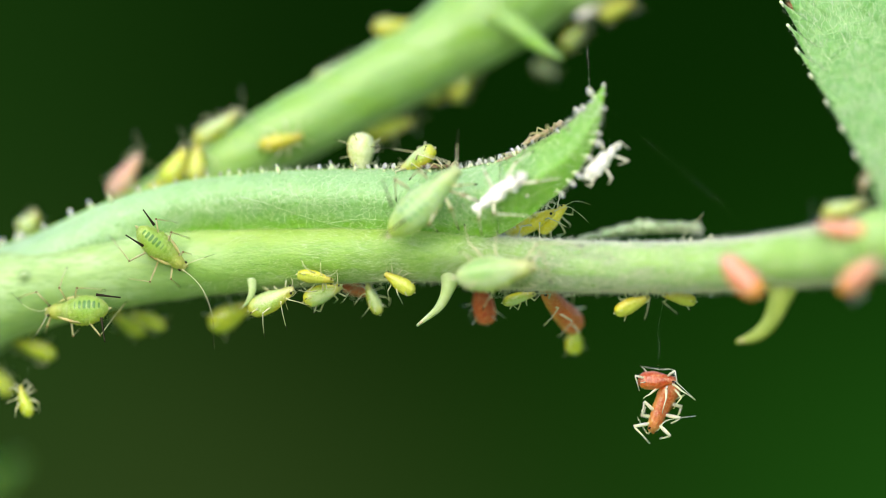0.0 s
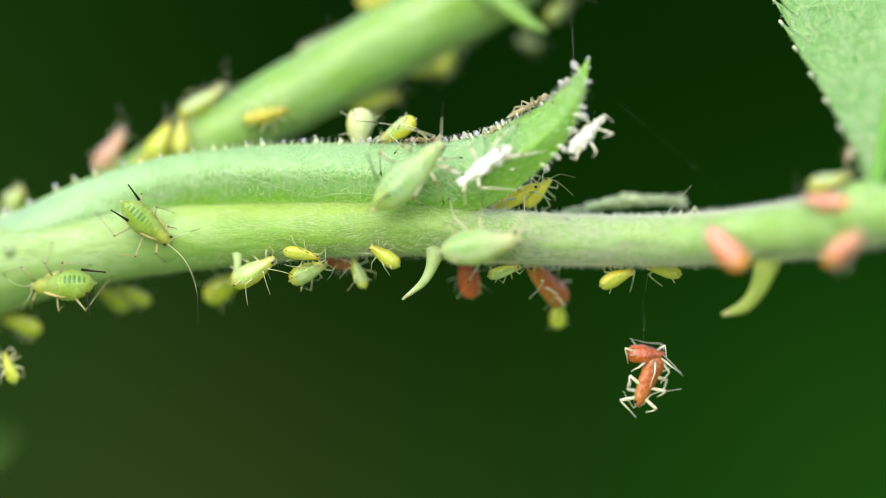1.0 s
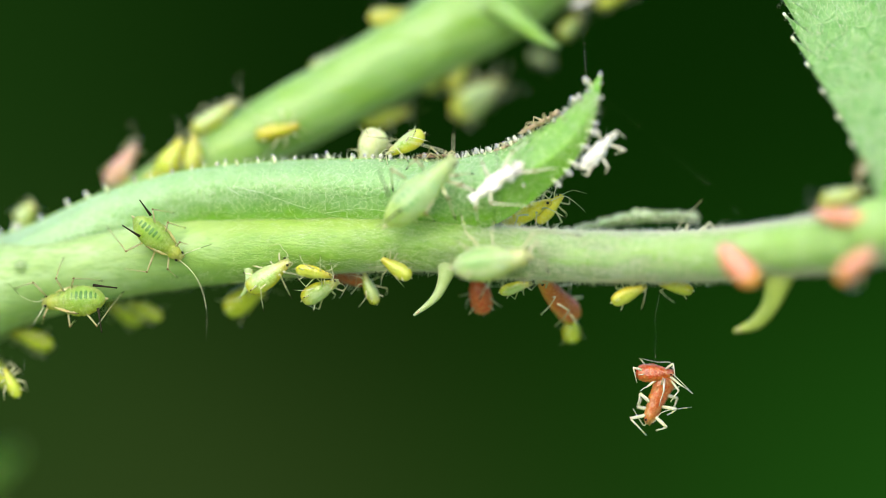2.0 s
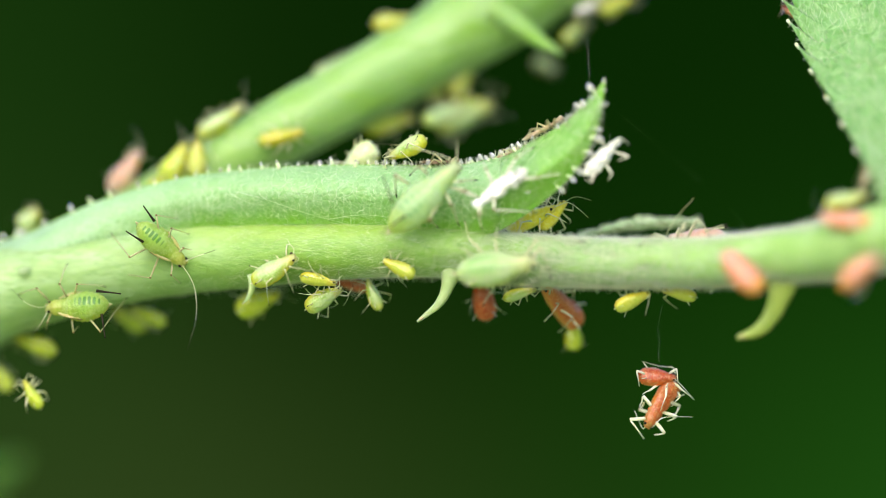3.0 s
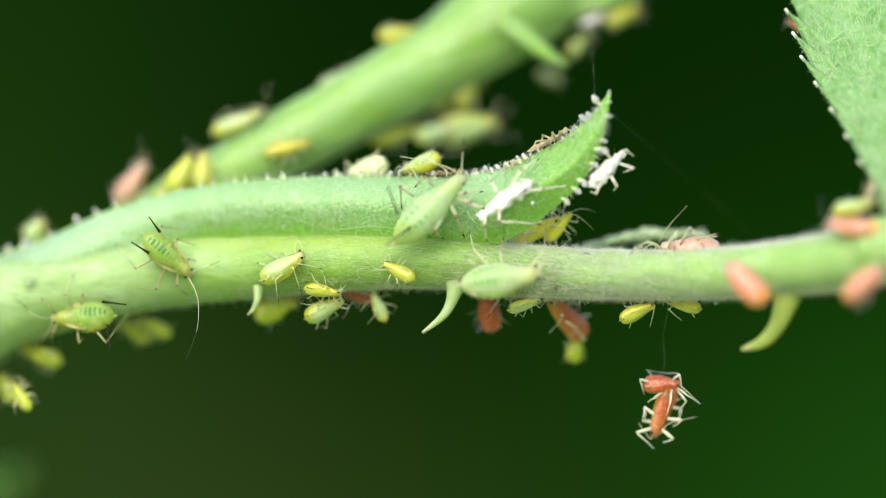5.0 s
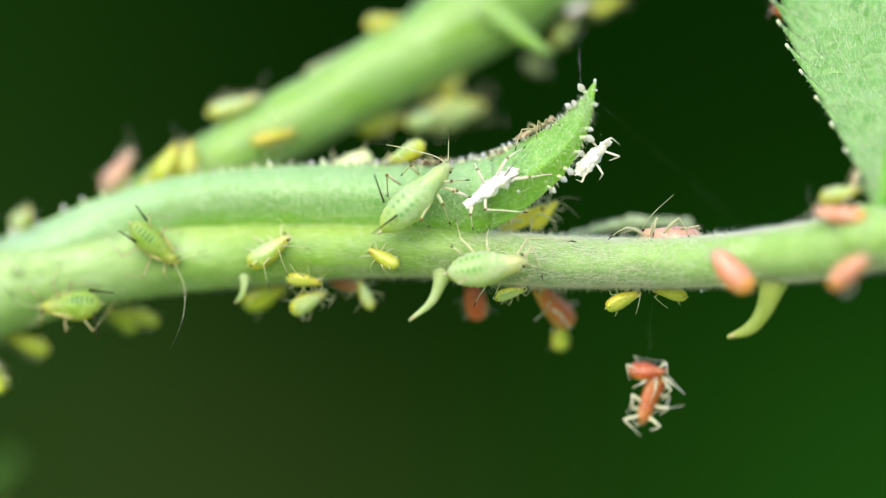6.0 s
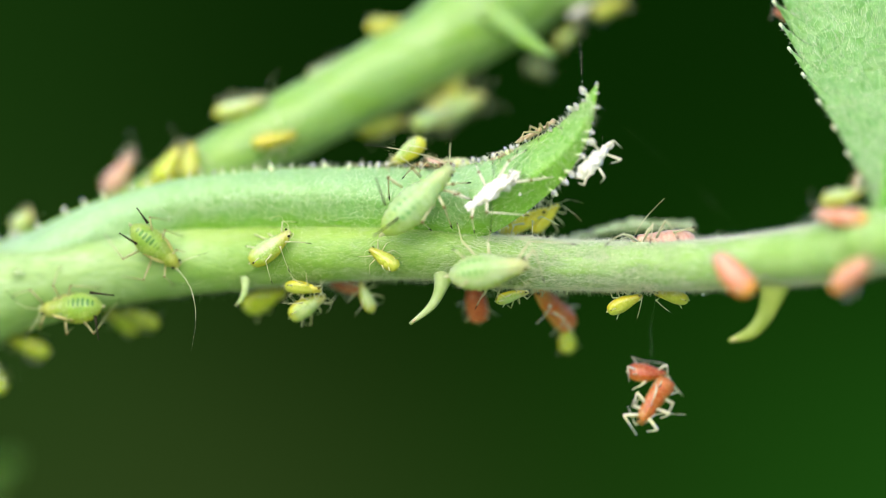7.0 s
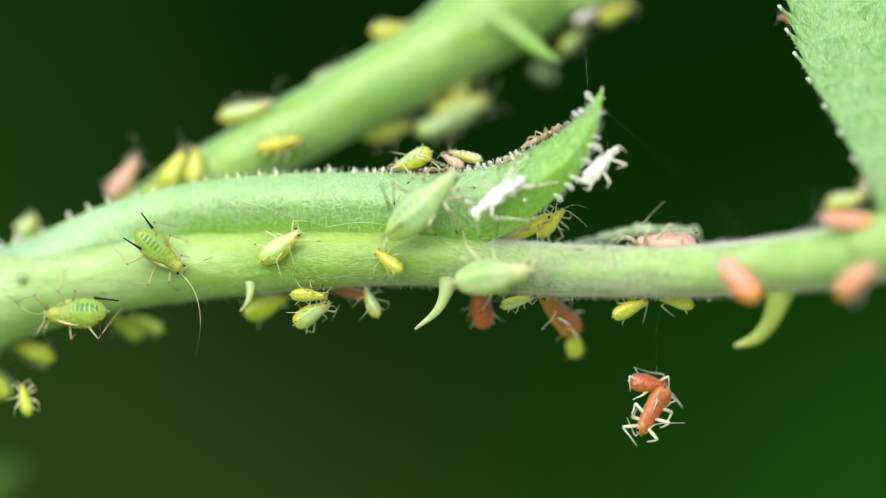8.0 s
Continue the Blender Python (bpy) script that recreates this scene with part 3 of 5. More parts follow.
def build_fuzz(leaf, E, F):
    rng = random.Random(7)
    line = along_stalk(400)
    bm = bmesh.new()
    for _ in range(30000):
        f = rng.random() ** 0.8
        i = int(95 + f * 275)
        p = line[i]
        d = Vector(line[i + 1][:3]) - Vector(line[i - 1][:3])
        d.normalize()
        a = rng.uniform(-0.6, math.pi + 0.6)
        side = Vector((0, -1, 0))
        up = d.cross(side).normalized()
        out = side * math.sin(a) + up * math.cos(a)
        if rng.random() > (i - 120) / 70 and (out.z > -0.55 or rng.random() > 0.5):
            continue
        root = Vector(p[:3]) + out * p[3] * 0.985
        hair(bm, root, out * rng.uniform(0.15, 0.9) + d * rng.uniform(-1.1, 0.7) + Vector((0, 0, rng.uniform(-0.5, 0.2))), rng.uniform(0.08, 0.18) if rng.random() < 0.6 else rng.uniform(0.18, 0.36), rng.uniform(0.004, 0.0085) * min(1, max(0.4, (p[0] + 1.5) / 4)), rng)
    for _ in range(13000):
        i = int(125 + rng.random() * 215)
        p = line[i]
        d = Vector(line[i + 1][:3]) - Vector(line[i - 1][:3])
        d.normalize()
        a = rng.uniform(0.1, math.pi - 0.1)
        side = Vector((0, -1, 0))
        up = d.cross(side).normalized()
        out = side * math.sin(a) + up * math.cos(a)
        root = Vector(p[:3]) + out * p[3] * 0.99
        hair(bm, root, out * rng.uniform(0.08, 0.3) + d * rng.choice((-1, -1, 1)) + Vector((0, 0, rng.uniform(-0.4, 0.3))), rng.uniform(0.18, 0.42), rng.uniform(0.003, 0.0075) * min(1, max(0.4, (p[0] + 1.5) / 4)), rng)
    tagged(part("fuzz", bm, HAIR, leaf, "short white hairs on the stalk"), kind="stuff")
    bm = bmesh.new()
    for _ in range(4800):
        k = rng.randrange(46, 146)
        v = rng.random()
        if k < 75 and rng.random() < 0.4:
            v = rng.uniform(0.15, 0.6)
        p = stipule_point(E[k], F[k], v, k / 150)
        hair(bm, p, (rng.uniform(-1, 1), -0.35, rng.uniform(-1, 1)), rng.uniform(0.14, 0.45), rng.uniform(0.0018, 0.0036), rng)
    for _ in range(900):
        k = rng.randrange(60, 140)
        e = 1.0 if rng.random() < 0.6 else 0.0
        p = stipule_point(E[k], F[k], e, k / 150)
        d = (Vector(E[k]) - Vector(F[k])).normalized() * (1 if e else -1)
        hair(bm, p, d + Vector((rng.uniform(-1, 1), rng.uniform(-0.5, 0.5), rng.uniform(-1, 1))) * 0.7, rng.uniform(0.12, 0.36), 0.005, rng)
    tagged(part("stipule_hairs", bm, HAIR, leaf, "fine white hairs on the stipule"), kind="stuff")


def build_prickle(parent, points, radii, mat=PRICKLE, tip=True, label="pale green hooked prickle"):
    bm = bmesh.new()
    line = spline([(*p, r) for p, r in zip(points, radii)], 24)
    tube(bm, line, [p[3] for p in line], 14, 0.75)
    ob = part("prickle", bm, mat, parent, label)
    if tip:
        bm = bmesh.new()
        end = line[-1]
        tube(bm, [line[-3][:3], line[-2][:3], end[:3]], [line[-3][3] * 1.04, line[-2][3] * 1.05, 0.01], 10, 0.75)
        part("prickle_tip", bm, PRICKLE_TIP, ob)


def build_leaflet(leaf):
    base = Vector((15.61, -4.63, 0.97))
    tipp = Vector((17.33, 4.0, 17.43))
    bm = bmesh.new()
    n, w, teeth = 276, 16, 23
    front_rows = []
    mid = tipp - base
    for i in range(n + 1):
        s = i / n
        c = base + mid * s + Vector((0.5 * math.sin(math.pi * s), 0.3 * math.sin(math.pi * s), 0))
        half = float(np.interp(s, (0, 0.045, 0.133, 0.203, 0.246, 0.288, 0.347, 0.45, 0.6, 0.8, 0.92, 1), (0.1, 0.3, 1.5, 2.55, 3.2, 3.6, 4.05, 4.3, 4.0, 2.6, 1.2, 0.05)))
        row = []
        for k in range(-w, w + 1):
            v = k / w
            tooth = 0.0
            if abs(v) > 0.8:
                f = (s * teeth) % 1.0
                tooth = 0.62 * (abs(v) - 0.8) / 0.2 * (f ** 1.8 if s < 0.97 else 0)
            x = v * (half + 0.07 + tooth)
            lean = 0.45 * x if v < 0 else 0.25 * x
            vein = 0.025 * math.cos(2 * math.pi * (s * 15 - abs(v) * 2.4)) * min(1, abs(v) * 4)
            q = 0.16 * noise.noise(Vector((x * 1.2, s * 19, 1.7))) + 0.05 * noise.noise(Vector((x * 2.6, s * 42, 4.7))) + vein
            row.append(c + Vector((x, -lean - q - 0.12 * (1 - abs(v)), (abs(x) * 0.35 + tooth * 0.9))))
        front_rows.append(row)
    rings = []
    for row in front_rows:
        back = [p + Vector((0.02, 0.16, 0)) for p in row]
        rings.append(row + back[::-1])
    skin(bm, rings)
    blade = part("leaflet", bm, LEAF, leaf, "fresh green saw-toothed rose leaflet")
    bm = bmesh.new()
    tube(bm, [front_rows[i][w] + Vector((0, 0.12, 0)) for i in range(0, n + 1, 3)], [0.3 - 0.25 * i / n for i in range(0, n + 1, 3)], 8)
    part("midrib", bm, MIDRIB, blade)
    rng = random.Random(3)
    bm = bmesh.new()
    near = int(n * 0.74)
    for _ in range(4200):
        i, k = rng.randrange(5, near), rng.randrange(0, w)
        p = front_rows[i][k].lerp(front_rows[i + 1][k + 1], rng.random())
        hair(bm, p, (rng.uniform(-0.7, 0.3), -0.22, rng.uniform(0.3, 1)), rng.uniform(0.15, 0.4), rng.uniform(0.002, 0.0048), rng)
    for _ in range(220):
        i = rng.randrange(5, near)
        hair(bm, front_rows[i][0], (-1, rng.uniform(-0.6, 0.6), rng.uniform(-0.6, 0.6)), rng.uniform(0.08, 0.2), 0.005, rng)
    tagged(part("leaf_hairs", bm, HAIR, blade), kind="stuff")
    bm = bmesh.new()
    tube(bm, [(0, 0, -0.14), (0, 0, -0.03), (0, 0, 0.03), (0, 0, 0.08), (0, 0, 0.1)], [0.07, 0.05, 0.07, 0.05, 0.01], 8)
    point = mesh_of(bm, "tooth_gland", TOOTH)
    for t in range(1, int(teeth * 0.76)):
        i = min(n, int((t - 0.02) / teeth * n))
        shared("tooth_gland", point, blade, basis(front_rows[i][0] + Vector((0, 0.06, 0)), (0, 1, 0), (-0.7, 0, 0.9)))


def build_young_leaflet(leaf):
    """A young leaflet still folded along its midrib, behind the stalk: two crumpled halves with a puckered, woolly rim."""
    line = spline([(*p, r) for p, r in (((4.35, 2.04, 0.15), 0.15), ((5.56, 2.1, 0.45), 0.24), ((6.56, 2.24, 0.66), 0.32), ((7.78, 2.37, 0.76), 0.34), ((8.69, 2.52, 0.76), 0.3), ((9.2, 2.54, 0.7), 0.1))], 90)
    rng = random.Random(12)
    rims = []
    for near in (1, 0):
        rows = []
        for i, p in enumerate(line):
            row = []
            for k in range(9):
                v = k / 8
                pucker = 0.34 * noise.noise(Vector((i * 0.19, v * 1.5, near * 5.0 + 0.3))) * v + 0.16 * noise.noise(Vector((i * 0.43, v * 4, near * 5.0)))
                row.append(Vector((p[0] + 0.15 * noise.noise(Vector((i * 0.3, v, 9.0))) * v, p[1] + (-0.34 if near else 0.3) * math.sin(v * 2.2) + pucker * 0.8, p[2] - p[3] * 0.5 + p[3] * 1.25 * v * (1 if near == 0 else 0.8) + pucker * 0.5)))
            rims.append(row[-1])
            rows.append(row + [q + Vector((0, 0.07, 0)) for q in row[::-1]])
        bm = bmesh.new()
        skin(bm, rows)
        half = part("young_leaflet", bm, YOUNG, leaf, "downy folded young leaflet")
    bm = bmesh.new()
    for p in rims:
        for _ in range(6):
            q = p + Vector((rng.uniform(-0.1, 0.1), rng.uniform(-0.1, 0.05), rng.uniform(-0.35, 0.02)))
            hair(bm, q, (rng.uniform(-1, 1), -0.5, rng.uniform(-0.4, 1)), rng.uniform(0.08, 0.25), 0.006, rng)
    tagged(part("wool", bm, HAIR, half, "white wool"), kind="stuff")


def build_leaf():
    leaf = thing("rose_leaf", "green rose leaf stalk with winged stipule and saw-toothed leaflet", "leaf")
    line = along_stalk(220)
    bm = bmesh.new()
    tube(bm, line, [p[3] for p in line], 36, 1.0, 0.05)
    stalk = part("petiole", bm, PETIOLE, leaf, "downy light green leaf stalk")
    # height about the stalk's axis, for the painted bright band on top
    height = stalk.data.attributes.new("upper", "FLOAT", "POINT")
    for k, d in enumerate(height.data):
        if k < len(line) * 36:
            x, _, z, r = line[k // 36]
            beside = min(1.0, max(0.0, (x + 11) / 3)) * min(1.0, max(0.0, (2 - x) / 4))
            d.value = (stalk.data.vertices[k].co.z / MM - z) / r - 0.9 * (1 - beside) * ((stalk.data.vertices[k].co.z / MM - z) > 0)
    E, F = build_stipule(leaf)
    build_glands(leaf, E, F)
    build_prickle(leaf, ((0.32, 0.14, -0.58), (0.18, 0.01, -1.38), (-0.16, 0.05, -2.08), (-0.92, 0.22, -2.72)), (0.52, 0.25, 0.15, 0.05))
    build_prickle(leaf, ((12.04, -2.24, -0.78), (11.89, -2.42, -1.57), (11.57, -2.43, -2.43), (11.08, -2.33, -3), (10.33, -2.19, -3.28)), (0.75, 0.46, 0.3, 0.23, 0.07), PRICKLE_GREEN, label="yellow-green hooked prickle")
    build_prickle(leaf, ((-6.78, 1.05, -0.98), (-6.78, 0.9, -1.48), (-6.9, 0.92, -1.82), (-7.14, 0.96, -2.1)), (0.2, 0.13, 0.09, 0.02))
    # knot where the leaflet joins the stalk
    bm = bmesh.new()
    egg(bm, (15.23, -4.4, 0.26), (1.25, 1.0, 1.15), 20, 14)
    part("leaf_joint", bm, PETIOLE, leaf)
    build_leaflet(leaf)
    build_young_leaflet(leaf)
    build_fuzz(leaf, E, F)
    build_fibres(leaf, E, F)
    return leaf


def build_back_stem():
    stem = thing("rose_cane", "thick light green rose stem behind the leaf", "stem")
    line = spline([(*p, r) for p, r in (((-26.24, 7.12, -8.11), 1.5), ((-19.03, 6.23, -3.91), 1.4), ((-13.52, 5.84, -0.59), 1.2), ((-9.42, 4.98, 1.95), 1.14), ((-6.17, 4.97, 3.85), 1.22),
                                        ((-2.93, 5.29, 5.65), 1.31), ((-0.08, 5.97, 7.27), 1.45), ((1.75, 6.3, 8.58), 1.75), ((3.59, 6.63, 9.92), 1.75), ((7.48, 7.32, 12.49), 1.6), ((14.7, 8.76, 16.86), 1.5))], 160)
    bm = bmesh.new()
    tube(bm, line, [p[3] for p in line], 40, 1.0, 0.05)
    part("stem", bm, BACK_STEM, stem)
    build_prickle(stem, ((2.03, 5.16, 8.47), (2.72, 4.79, 7.93), (3.53, 4.61, 7.28), (4.3, 4.44, 6.83)), (0.9, 0.52, 0.32, 0.05), BACK_STEM, False)
    bm = bmesh.new()
    line = spline([(*p, r) for p, r in (((2.36, 6.07, 8.78), 1.0), ((4.4, 6.12, 9.09), 0.8), ((6.84, 6.12, 9.59), 0.5))], 16)
    tube(bm, line, [p[3] for p in line], 16, 0.7, 0.2)
    part("side_shoot", bm, BACK_STEM, stem)


def build_far_leaf():
    """A leaf low behind the twig, far out of focus."""
    bm = bmesh.new()
    base, tip = Vector((-30.4, 23.2, -19.0)), Vector((-15.9, 18.4, -8.4))
    rows = []
    side = Vector((0.6, -0.3, 0.75)).normalized()
    for i in range(41):
        t = i / 40
        c = base.lerp(tip, t)
        half = 5.2 * math.sin(math.pi * min(1, t ** 0.8)) ** 0.7 + 0.05
        row = []
        for k in range(-8, 9):
            v = k / 8
            tooth = 0.3 * ((t * 22) % 1.0) * (abs(v) == 1)
            row.append(c + side * v * (half + tooth) + Vector((0, -1, 0)) * 0.35 * half * abs(v) + Vector((0, 0.05 * math.cos(t * 60 + abs(v) * 9), 0)))
        rows.append(row + [p + Vector((0, 0.2, 0)) for p in row[::-1]])
    skin(bm, rows)
    leaf = thing("leaf", "light green leaf low behind the twig, far out of focus", "leaf")
    part("blade", bm, LEAF, leaf)
    bm = bmesh.new()
    tube(bm, [base.lerp(tip, i / 20) + Vector((0, 0.12, 0)) for i in range(21)], [0.35 - 0.015 * i for i in range(21)], 8)
    part("midrib", bm, MIDRIB, leaf)


# ---- aphids ----
BODY = ((0.0, 0.05), (0.025, 0.125), (0.1, 0.192), (0.24, 0.232), (0.4, 0.236), (0.55, 0.21), (0.68, 0.168), (0.79, 0.134), (0.89, 0.108), (0.95, 0.06))
LEGS = (((0.27, 0.10, -0.06), (0.42, 0.27, 0.08), (0.58, 0.34, -0.2), (0.62, 0.36, -0.26)),
        ((0.18, 0.12, -0.07), (0.16, 0.36, 0.08), (0.08, 0.55, -0.2), (0.05, 0.59, -0.26)),
        ((0.08, 0.12, -0.07), (-0.14, 0.37, 0.14), (-0.42, 0.48, -0.18), (-0.47, 0.49, -0.26)))
FEELER = ((0.47, 0.05, 0.03), (0.55, 0.13, 0.07), (0.52, 0.26, 0.1), (0.4, 0.36, 0.12), (0.26, 0.42, 0.12))
OUTSTRETCHED = ((0.47, 0.05, 0.03), (0.56, 0.12, 0.06), (0.65, 0.2, 0.1), (0.72, 0.3, 0.13), (0.78, 0.4, 0.15))
PEAR = ((0.0, 0.02), (0.04, 0.085), (0.14, 0.165), (0.29, 0.22), (0.44, 0.228), (0.58, 0.198), (0.68, 0.152), (0.76, 0.128), (0.84, 0.118), (0.9, 0.098), (0.95, 0.05))
TRUNK = ((0.0, 0.1), (0.03, 0.19), (0.13, 0.235), (0.35, 0.222), (0.6, 0.19), (0.78, 0.165), (0.88, 0.14), (0.95, 0.09), (0.98, 0.04))
BLUNT = ((0.0, 0.06), (0.03, 0.13), (0.1, 0.185), (0.27, 0.23), (0.46, 0.234), (0.66, 0.208), (0.81, 0.168), (0.91, 0.125), (0.96, 0.07))


def aphid(label, colour, tail, head, up, fat=1.0, dark=False, feelers=(1, 1), spread=1.0, reach=1.0, seed=1, plain=False, bars=0.0, group="aphids", name="aphid",
          category="aphid", thick=0.66, crumple=0.0, legs=(), tubes=(), pear=False, pads=False):
    """An aphid from its tail to its head (mm), its back towards up. Local x runs to the head; all its proportions follow its length.
    legs: hip, knee and ankle of single legs, tubes: root and end of the back tubes, feelers: points, all in mm of the place."""
    tail, head = Vector(tail), Vector(head)
    L = (head - tail).length
    rng = random.Random(seed)
    body_mat, limb_mat = SKINS[colour]
    if plain and colour not in ("husk", "tan", "brown"):
        spread, thick = spread * 0.9, thick * 0.9
    pose_m = basis((tail + head) / 2, head - tail, up)
    inward = pose_m.inverted()
    local = lambda p: (inward @ (Vector(p) * MM)) / (MM * L)
    ob = thing(name, label, category, pose_m, group)
    # abdomen and thorax
    bm = bmesh.new()
    count, around = (64, 32) if pear else (44, 28)
    prof = spline(PEAR if pear else TRUNK if colour == "orange" else BLUNT if plain and colour in ("red", "pink") and not legs else BODY, count)
    rings = []
    for i, (s, w) in enumerate(prof):
        w = max(w, 0.008) * (1 + 0.02 * math.sin(s * 75) * (s < 0.75)) * fat
        x = -0.5 + s
        droop = -0.03 * math.sin(math.pi * s)
        ring = []
        for k in range(around):
            a = 2 * math.pi * k / around
            h = 0.92 if math.sin(a) > 0 else 0.76
            c = 1 + (crumple + (0.04 if pear else 0.06)) * (noise.noise(Vector((s * 9, 2 * math.cos(a), 2 * math.sin(a) + seed))) + 0.5 * noise.noise(Vector((s * 26, 5 * math.cos(a), 5 * math.sin(a) + seed))))
            c += (0.025 if pear else 0.02) * math.cos(s * 75) * abs(math.cos(a)) ** 4 - 0.04 * math.exp(-((abs(math.cos(a)) - 0.62) / 0.16) ** 2) * (math.sin(a) > 0)
            c -= (0.008 if pear else 0.007) * math.exp(-(((s * 11.5) % 1.0 - 0.5) / 0.14) ** 2) * (s < 0.8) * (math.sin(a) > -0.3)
            ring.append(Vector((x, math.cos(a) * w * c, math.sin(a) * w * h * c + droop)) * L)
        rings.append(ring)
    skin(bm, rings)
    body = part("body", bm, body_mat, ob)
    fore, low, ridge, barred = (body.data.attributes.new(q, "FLOAT", "POINT") for q in ("fore", "low", "ridge", "bars"))
    for k in range(len(body.data.vertices)):
        ring_no, a = (k // around, 2 * math.pi * (k % around) / around) if k < (count + 1) * around else (0 if k == (count + 1) * around else count, 0)
        s = prof[ring_no][0]
        fore.data[k].value = s
        low.data[k].value = 0.5 - 0.5 * math.sin(a)
        ridge.data[k].value = max(0.0, math.sin(a)) ** 3 * max(0.0, 1 - abs(s - 0.33) / 0.36) * 1.6
        if bars:
            across = math.cos(a) * (math.sin(a) > 0) + 2 * (math.sin(a) <= 0)
            barred.data[k].value = bars * (0.5 + 0.5 * math.cos(2 * math.pi * (s - 0.12) / 0.075)) * (math.exp(-(across / 0.34) ** 4) if bars > 0.9 else math.exp(-((abs(across) - 0.34) / 0.17) ** 2)) * max(0.0, min(1.0, (s - 0.09) / 0.04)) * max(0.0, min(1.0, (0.66 - s) / 0.3))
    bm = bmesh.new()
    wide = (0.6 + 0.4 * fat) * (0.82 if pear else 1.0)
    egg(bm, Vector((0.42, 0, -0.008)) * L, (0.085 * L, 0.1 * L * wide, 0.075 * L * wide), 16, 12)
    for sgn in (-1, 1):
        egg(bm, Vector((0.485, sgn * 0.045, 0.01)) * L, (0.025 * L, 0.024 * L, 0.024 * L), 8, 6)
    skull = part("head", bm, body_mat, ob)
    fore = skull.data.attributes.new("fore", "FLOAT", "POINT")
    for d in fore.data:
        d.value = 1.0
    if colour not in ("husk", "tan", "brown"):
        eye = min(0.027 * L, 0.055)
        for sgn in (-1, 1):
            bm = bmesh.new()
            egg(bm, Vector((0.44, sgn * 0.1 * wide, 0.03)) * L, (eye, eye * 0.8, eye), 10, 8)
            part("eye", bm, EYE, ob)
    if pads:
        # folded wing pads on the flanks, with a dark lower rim
        for sgn in (-1, 1):
            bm = bmesh.new()
            line = [Vector((x, sgn * y * fat, z * fat)) * L for x, y, z in ((0.29, 0.115, 0.055), (0.2, 0.155, 0.05), (0.08, 0.185, 0.045), (-0.05, 0.205, 0.03), (-0.1, 0.205, 0.02))]
            tube(bm, line, [q * L for q in (0.008, 0.024, 0.03, 0.022, 0.005)], 10, 0.5)
            pad = part("wing_pad", bm, PAD, ob, "ochre folded wing pad")
            bm = bmesh.new()
            tube(bm, [p + Vector((0, sgn * 0.02, -0.01)) * L for p in line[1:]], [q * L for q in (0.004, 0.008, 0.01, 0.004)], 6)
            part("rim", bm, KNEE, pad, "dark brown rim")
    # tail tip and tubes on the back
    bm = bmesh.new()
    tube(bm, [Vector(p) * L for p in ((-0.47, 0, -0.01), (-0.515, 0, 0.0), (-0.55, 0, 0.015))], [0.035 * L, 0.022 * L, 0.008 * L], 8)
    part("tail", bm, limb_mat, ob)
    for k, sgn in enumerate((-1, 1)):
        bm = bmesh.new()
        a, b = Vector((-0.27, sgn * 0.16 * fat, 0.11 * fat)), Vector((-0.39, sgn * 0.26 * fat, 0.19 * fat))
        if tubes:
            a, b = local(tubes[k][0]), local(tubes[k][1])
        tube(bm, [p * L for p in (a, a.lerp(b, 0.5), a.lerp(b, 0.9), b)], [q * L for q in ((0.024, 0.014, 0.0105, 0.014) if dark and tubes and L < 3 and colour == "adult" else (0.012, 0.008, 0.0065, 0.009) if dark and tubes else (0.019, 0.013, 0.011, 0.014))], 8)
        tube_part = part("cornicle", bm, FOOT if dark else limb_mat, ob, "dark tube on the back" if dark else "")
        if not dark and not plain:
            bm = bmesh.new()
            tube(bm, [p * L for p in (a.lerp(b, 0.9), b, b + (b - a) * 0.06)], [0.0125 * L, 0.0155 * L, 0.012 * L], 8)
            part("rim", bm, FOOT, tube_part, "dark tip")
    # legs and feelers
    joints = [tuple(local(p) for p in leg) for leg in legs]
    if not joints:
        for sgn in (-1, 1):
            for hip, knee, ankle, toe in LEGS:
                j = lambda p, a: Vector((p[0] + rng.uniform(-a, a), sgn * p[1] * spread + rng.uniform(-a, a), p[2] * reach + rng.uniform(-a, a) * 0.5))
                joints.append((Vector((hip[0], sgn * hip[1] * 0.8, hip[2])), j(knee, 0.09), j(ankle, 0.1)))
    for hip, knee, ankle in joints:
        toe = ankle + (ankle - knee).normalized() * 0.05 + Vector((0, 0, -0.02))
        bm = bmesh.new()
        t = thick * L
        bow = Vector((0, 0, 0.02))
        line = [(p - hip) * L for p in (hip, hip.lerp(knee, 0.5) + bow, knee, knee.lerp(ankle, 0.08), knee.lerp(ankle, 0.55) + bow, ankle)]
        tube(bm, line, [0.022 * t, 0.028 * t, 0.021 * t, 0.016 * t, 0.011 * t, 0.011 * t], 7)
        leg = part("leg", bm, limb_mat, ob)
        leg.location = hip * L * MM
        if not plain:
            bm = bmesh.new()
            tube(bm, [(p - hip) * L for p in (ankle.lerp(knee, 0.12), ankle, toe)], [0.0125 * t, 0.0135 * t, 0.006 * t], 6)
            part("foot", bm, FOOT, leg, "dark foot")
        if dark:
            bm = bmesh.new()
            egg(bm, (knee - hip) * L, (0.03 * t, 0.029 * t, 0.029 * t), 8, 6)
            part("joint", bm, KNEE, leg, "brown knee joint")
